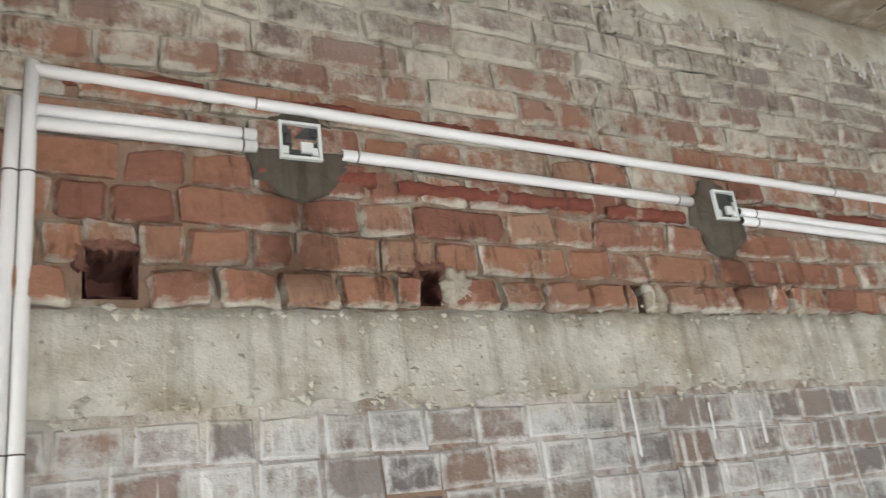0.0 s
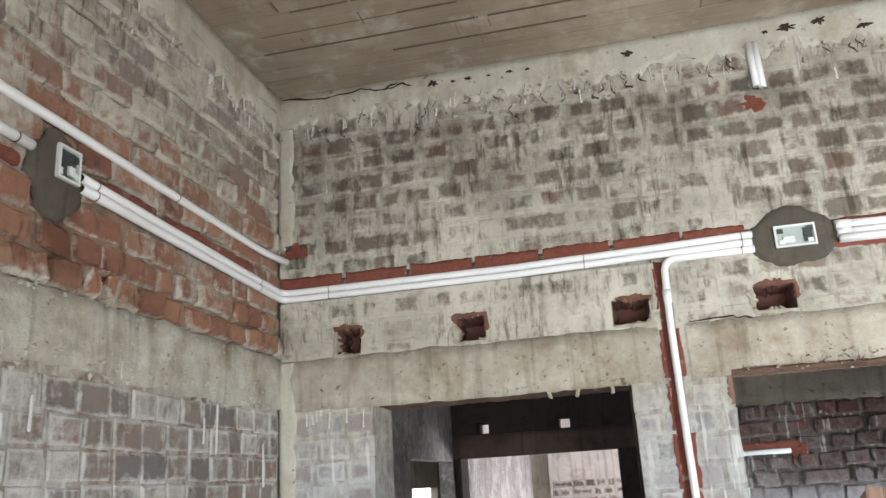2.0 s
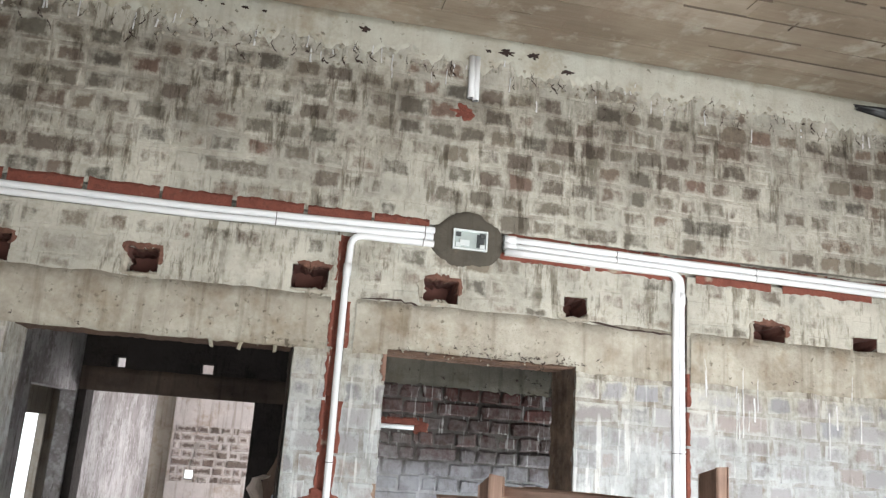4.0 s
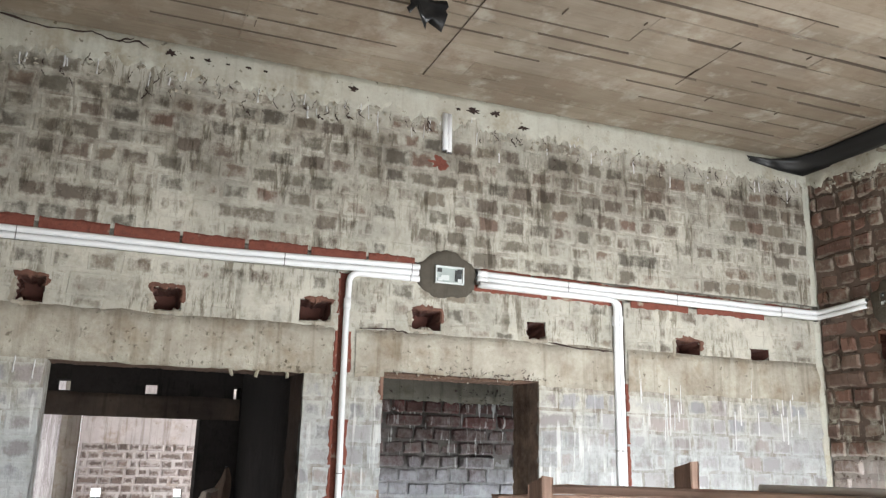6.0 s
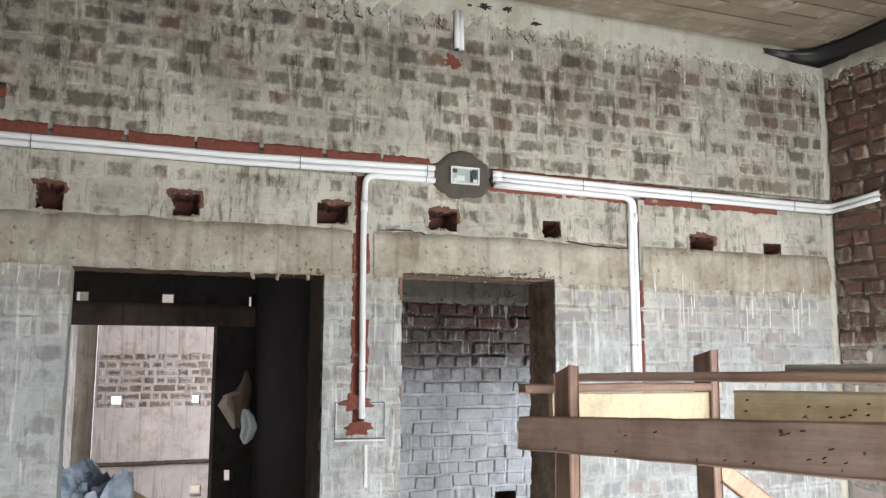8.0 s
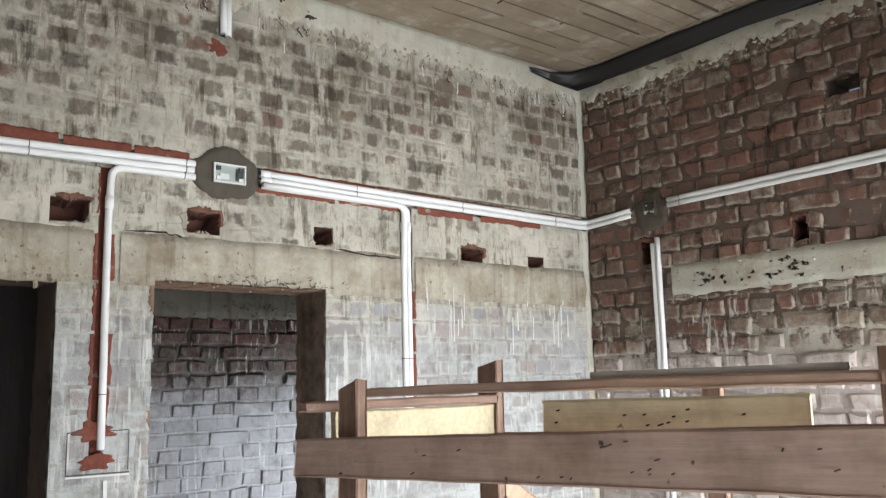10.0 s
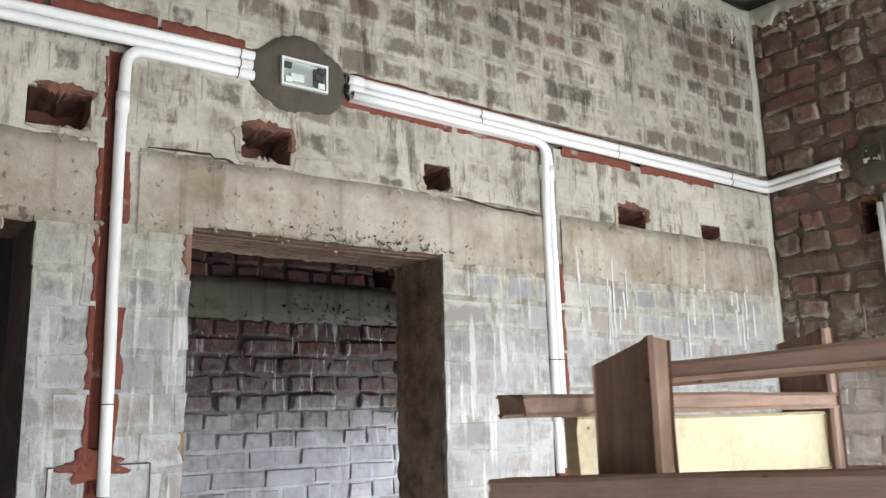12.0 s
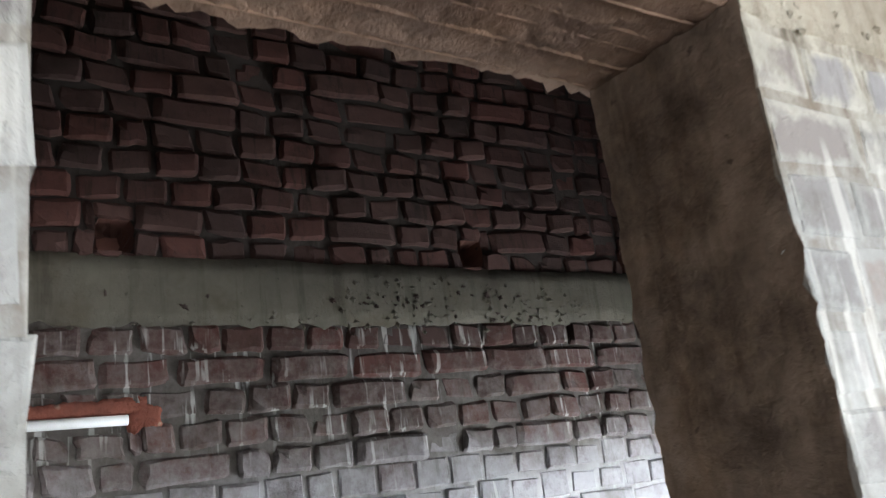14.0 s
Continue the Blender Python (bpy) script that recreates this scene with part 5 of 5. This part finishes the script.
timber_part("post", (1.62, 0.675, 0.0), (1.60, 0.672, 1.757), 0.085, 0.032, wood_z, "upright brown post with a slanted top", 1, shave=0.026)
timber_part("post", (1.76, 0.10, 0.0), (1.735, 0.115, 1.80), 0.085, 0.032, wood_z, "upright brown post with a slanted top", 2, shave=0.018)
timber_part("post", (1.76, -1.02, 0.0), (1.75, -1.02, 1.74), 0.085, 0.032, wood_z, "upright brown post", 3)
timber_part("post", (0.44, 0.445, 0.0), (0.45, 0.445, 1.80), 0.08, 0.032, wood_z, "upright brown post", 4)
timber_part("post", (0.46, -0.9, 0.0), (0.47, -0.9, 1.83), 0.08, 0.032, wood_z, "upright brown post", 5)
timber_part("beam", (1.78, 0.712, 1.569), (-0.35, 0.62, 1.694), 0.09, 0.032, wood_x, "long nail-pocked brown beam", 6, chip=0.016)
timber_part("beam", (1.85, 0.04, 1.55), (0.3, 0.04, 1.58), 0.08, 0.035, wood_x, "long brown beam", 7)
timber_part("rail", (1.66, 0.60, 1.724), (0.42, 0.40, 1.752), 0.022, 0.10, wood_x, "grey-brown plank laid flat on the frames", 8)
timber_part("crosspiece", (1.70, 0.665, 1.64), (1.715, 0.13, 1.635), 0.085, 0.022, wood_y, "pale yellow board on edge", 9)
timber_part("stick", (1.695, 0.755, 1.694), (1.70, 0.14, 1.692), 0.024, 0.05, wood_z, "brown stick laid on the board", 21)
timber_part("crosspiece", (1.03, 0.605, 1.684), (0.54, 0.563, 1.70), 0.062, 0.022, wood_x_pale, "pale yellow board on edge", 10)
timber_part("crosspiece", (0.41, 0.47, 1.725), (0.41, -1.0, 1.725), 0.09, 0.03, wood_y, "pale board on edge", 11)
timber_part("crosspiece", (1.69, 0.82, 1.28), (1.70, -0.2, 1.27), 0.11, 0.022, wood_y, "pale board on edge", 12)
timber_part("brace", (1.76, 0.08, 1.46), (1.72, -0.62, 0.95), 0.06, 0.03, wood_pale, "slanting brown brace", 13)
timber_part("beam", (1.55, 0.02, 1.18), (0.45, 0.16, 1.40), 0.11, 0.03, wood_x, "dark slanting plank with a split end", 14, chip=0.02)
tagged(part("conduit_pipe", tube([(1.03, 0.475, 1.758), (0.56, 0.40, 1.767)], 0.008, 12), pvc_mat, None, "", True), "loose thin white conduit pipe lying on the plank", "pipe", "white conduit pipes")

rng = random.Random(61)
for k in range(26):
    s = rng.uniform(0.03, 0.97)
    a, b = Vector((1.78, 0.712, 1.569)), Vector((-0.35, 0.62, 1.694))
    p = a.lerp(b, s) + Vector((-1.1, 0.0165, rng.uniform(-0.036, 0.036)))
    tip = p + Vector((rng.uniform(-0.004, 0.004), rng.uniform(0.001, 0.005), rng.uniform(-0.003, 0.001)))
    part("nail", tube([p - Vector((0, 0.006, 0)), tip], rng.uniform(0.0008, 0.0016), 6), tie_mat, stage)
for k in range(14):
    p = Vector((1.03, 0.605, 1.684)).lerp(Vector((0.54, 0.563, 1.70)), rng.uniform(0.03, 0.97)) + Vector((-1.1, 0.0115, rng.uniform(-0.02, 0.02)))
    part("nail", tube([p - Vector((0, 0.004, 0)), p + Vector((0.001, 0.002, -0.001))], 0.0014, 6), tie_mat, stage)

# ---- the passage: hanging bag, covered pile ----


def hanging_bag(x, y, z):
    """A twisted bag on a nail: a knotted neck and three crumpled folds."""

    def fold(spine, sizes, seed):
        rng = random.Random(seed)
        verts, faces, n = [], [], 12
        for p, (a, b) in zip(spine, sizes):
            for k in range(n):
                t = 2 * math.pi * k / n
                q = 1 + 0.28 * math.sin(3 * t + 9 * p[2]) + rng.uniform(-0.2, 0.2)
                verts.append((p[0] + a * q * math.cos(t), p[1] + b * q * math.sin(t), p[2] + rng.uniform(-0.008, 0.008)))
        for i in range(len(spine) - 1):
            for k in range(n):
                faces.append((i * n + k, i * n + (k + 1) % n, (i + 1) * n + (k + 1) % n, (i + 1) * n + k))
        faces += [tuple(range(n)), tuple(range(len(verts) - n, len(verts)))]
        return verts, faces

    ob = mesh_object("plastic_bag", *fold([(0, 0, 0), (0, 0.004, -0.06), (0, 0.02, -0.13), (0, 0.03, -0.22), (0, 0.03, -0.31), (0, 0.02, -0.36)], [(0.008, 0.012), (0.02, 0.03), (0.03, 0.05), (0.04, 0.06), (0.03, 0.05), (0.01, 0.02)], 4), brown_cloth_mat)
    mesh_object("fold", *fold([(-0.03, 0.06, -0.13), (-0.035, 0.12, -0.15), (-0.035, 0.125, -0.21), (-0.03, 0.10, -0.28), (-0.03, 0.07, -0.36)], [(0.015, 0.02), (0.025, 0.025), (0.03, 0.045), (0.025, 0.035), (0.006, 0.008)], 5), sack_mat, ob, "dusty tan fold of plastic")
    mesh_object("fold", *fold([(-0.04, 0.0, -0.24), (-0.05, -0.02, -0.29), (-0.05, -0.035, -0.35), (-0.045, -0.015, -0.42), (-0.04, 0.0, -0.46)], [(0.012, 0.02), (0.03, 0.04), (0.035, 0.05), (0.025, 0.035), (0.006, 0.01)], 6), box_white_mat, ob, "shiny white fold of plastic")
    ob.location = (x, y, z)
    part("nail", tube([(0.075, 0, 0.008), (-0.02, 0, 0.012)], 0.004, 8), tie_mat, ob, "rusty nail")
    return tagged(ob, "twisted dusty plastic bag hung on the dark wall", "bag")


hanging_bag(5.315, 1.0, 1.66)


def covered_pile():
    rng = random.Random(12)
    verts, faces = [], []
    n, m = 22, 18
    for i in range(n + 1):
        for j in range(m + 1):
            x, y = 4.35 + 0.60 * i / n, 1.66 + 0.57 * j / m
            edge = min(i, n - i, j, m - j)
            z = 0.02 if edge == 0 else 1.02 + 0.10 * (y - 1.66) + 0.10 * math.sin(9 * x + 7 * y) * math.sin(11 * y - 4 * x) + rng.uniform(-0.06, 0.07)
            verts.append((x + rng.uniform(-0.012, 0.012), y + rng.uniform(-0.012, 0.012), z))
    for i in range(n):
        for j in range(m):
            a = i * (m + 1) + j
            faces.append((a, a + m + 1, a + m + 2, a + 1))
    ob = mesh_object("tarpaulin", verts, faces, tarp_mat)
    return tagged(ob, "crumpled blue plastic tarpaulin over a pile", "tarpaulin")


covered_pile()
sheet = place_board("board", (5.06, 2.08, 0.78), (5.04, 1.46, 0.42), 0.74, 0.012, card_mat, None, "", 33, chip=0.02)
tagged(sheet, "brown cardboard sheet propped behind the covered pile", "board")
ragged_strip("ledge", F_SIDE, jamb_mat, wall_f, -1.1, 2.0, 0.60, 0.64, 0.05, 700, 0.002, 0.002, label="dark ledge on the far wall")

# ---- the brickwork, last ----
bands = {"b": (-1.55, 2.3, 2.09, 2.27), "a": (-1.7, 2.8, 2.11, 2.28), "c": (-1.7, 2.28, 2.105, 2.25), "d": (-2.0, 0.9, 2.105, 2.275)}
lay_bricks(SIDE_A, wall_a, brick_a, -1.7, 2.8, 2.287, 2.3665, cuts_a, (-0.4, 2.8, 2.27, 2.4), 20, course=0.0795, joint=0.010, proud=0.016, scatter=0.007, worn=0.022, rough=0.006, bond="english", pillow=True)
lay_bricks(SIDE_A, wall_a, brick_a, -1.7, 2.8, 2.3665, 3.28, cuts_a, (-0.4, 2.8, 2.36, 2.9), 22, course=0.0795, joint=0.007, proud=0.002, scatter=0.006, worn=0.014, rough=0.005, bond="mixed", pillow=True)
lay_bricks(SIDE_A, wall_a, brick_a, -1.7, 2.8, 0.025, 2.11, cuts_a + [bands["a"]], (-0.4, 2.8, 1.6, 2.12), 26, course=0.0795, joint=0.009, proud=-0.007, scatter=0.0015, worn=0.004, rough=0.004, bond="heads")
lay_bricks(SIDE_B, wall_b, brick_b, -1.55, 2.3, 0.025, 3.28, cuts_b + [bands["b"]], (-1.0, 2.3, 2.27, 3.0), 21, course=0.082, joint=0.013, scatter=0.0007, worn=0.0035, rough=0.005, bond="heads")
lay_bricks(SIDE_C, wall_c, brick_c, -1.7, 2.8, 0.025, 3.28, C_HOLES + [bands["c"]], (0.9, 2.8, 1.5, 3.2), 23, course=0.082, joint=0.016, scatter=0.006, worn=0.012, rough=0.007, bond="heads", pillow=True)
d_cuts = D_HOLES + [bands["d"], (0.30, 0.9, 1.845, 1.91)]
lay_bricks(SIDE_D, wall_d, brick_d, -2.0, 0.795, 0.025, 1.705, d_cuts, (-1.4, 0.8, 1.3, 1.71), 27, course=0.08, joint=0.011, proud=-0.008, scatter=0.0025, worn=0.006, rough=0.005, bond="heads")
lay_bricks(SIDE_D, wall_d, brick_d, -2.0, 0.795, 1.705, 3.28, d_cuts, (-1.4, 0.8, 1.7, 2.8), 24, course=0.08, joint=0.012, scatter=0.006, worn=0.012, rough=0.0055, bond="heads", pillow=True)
lay_bricks(F_SIDE, wall_f, brick_f, -0.9, 2.03, 1.2, 1.80, F_HOLES, (5, 5, 5, 5), 25, joint=0.02, scatter=0.005, worn=0.01, bond="heads")
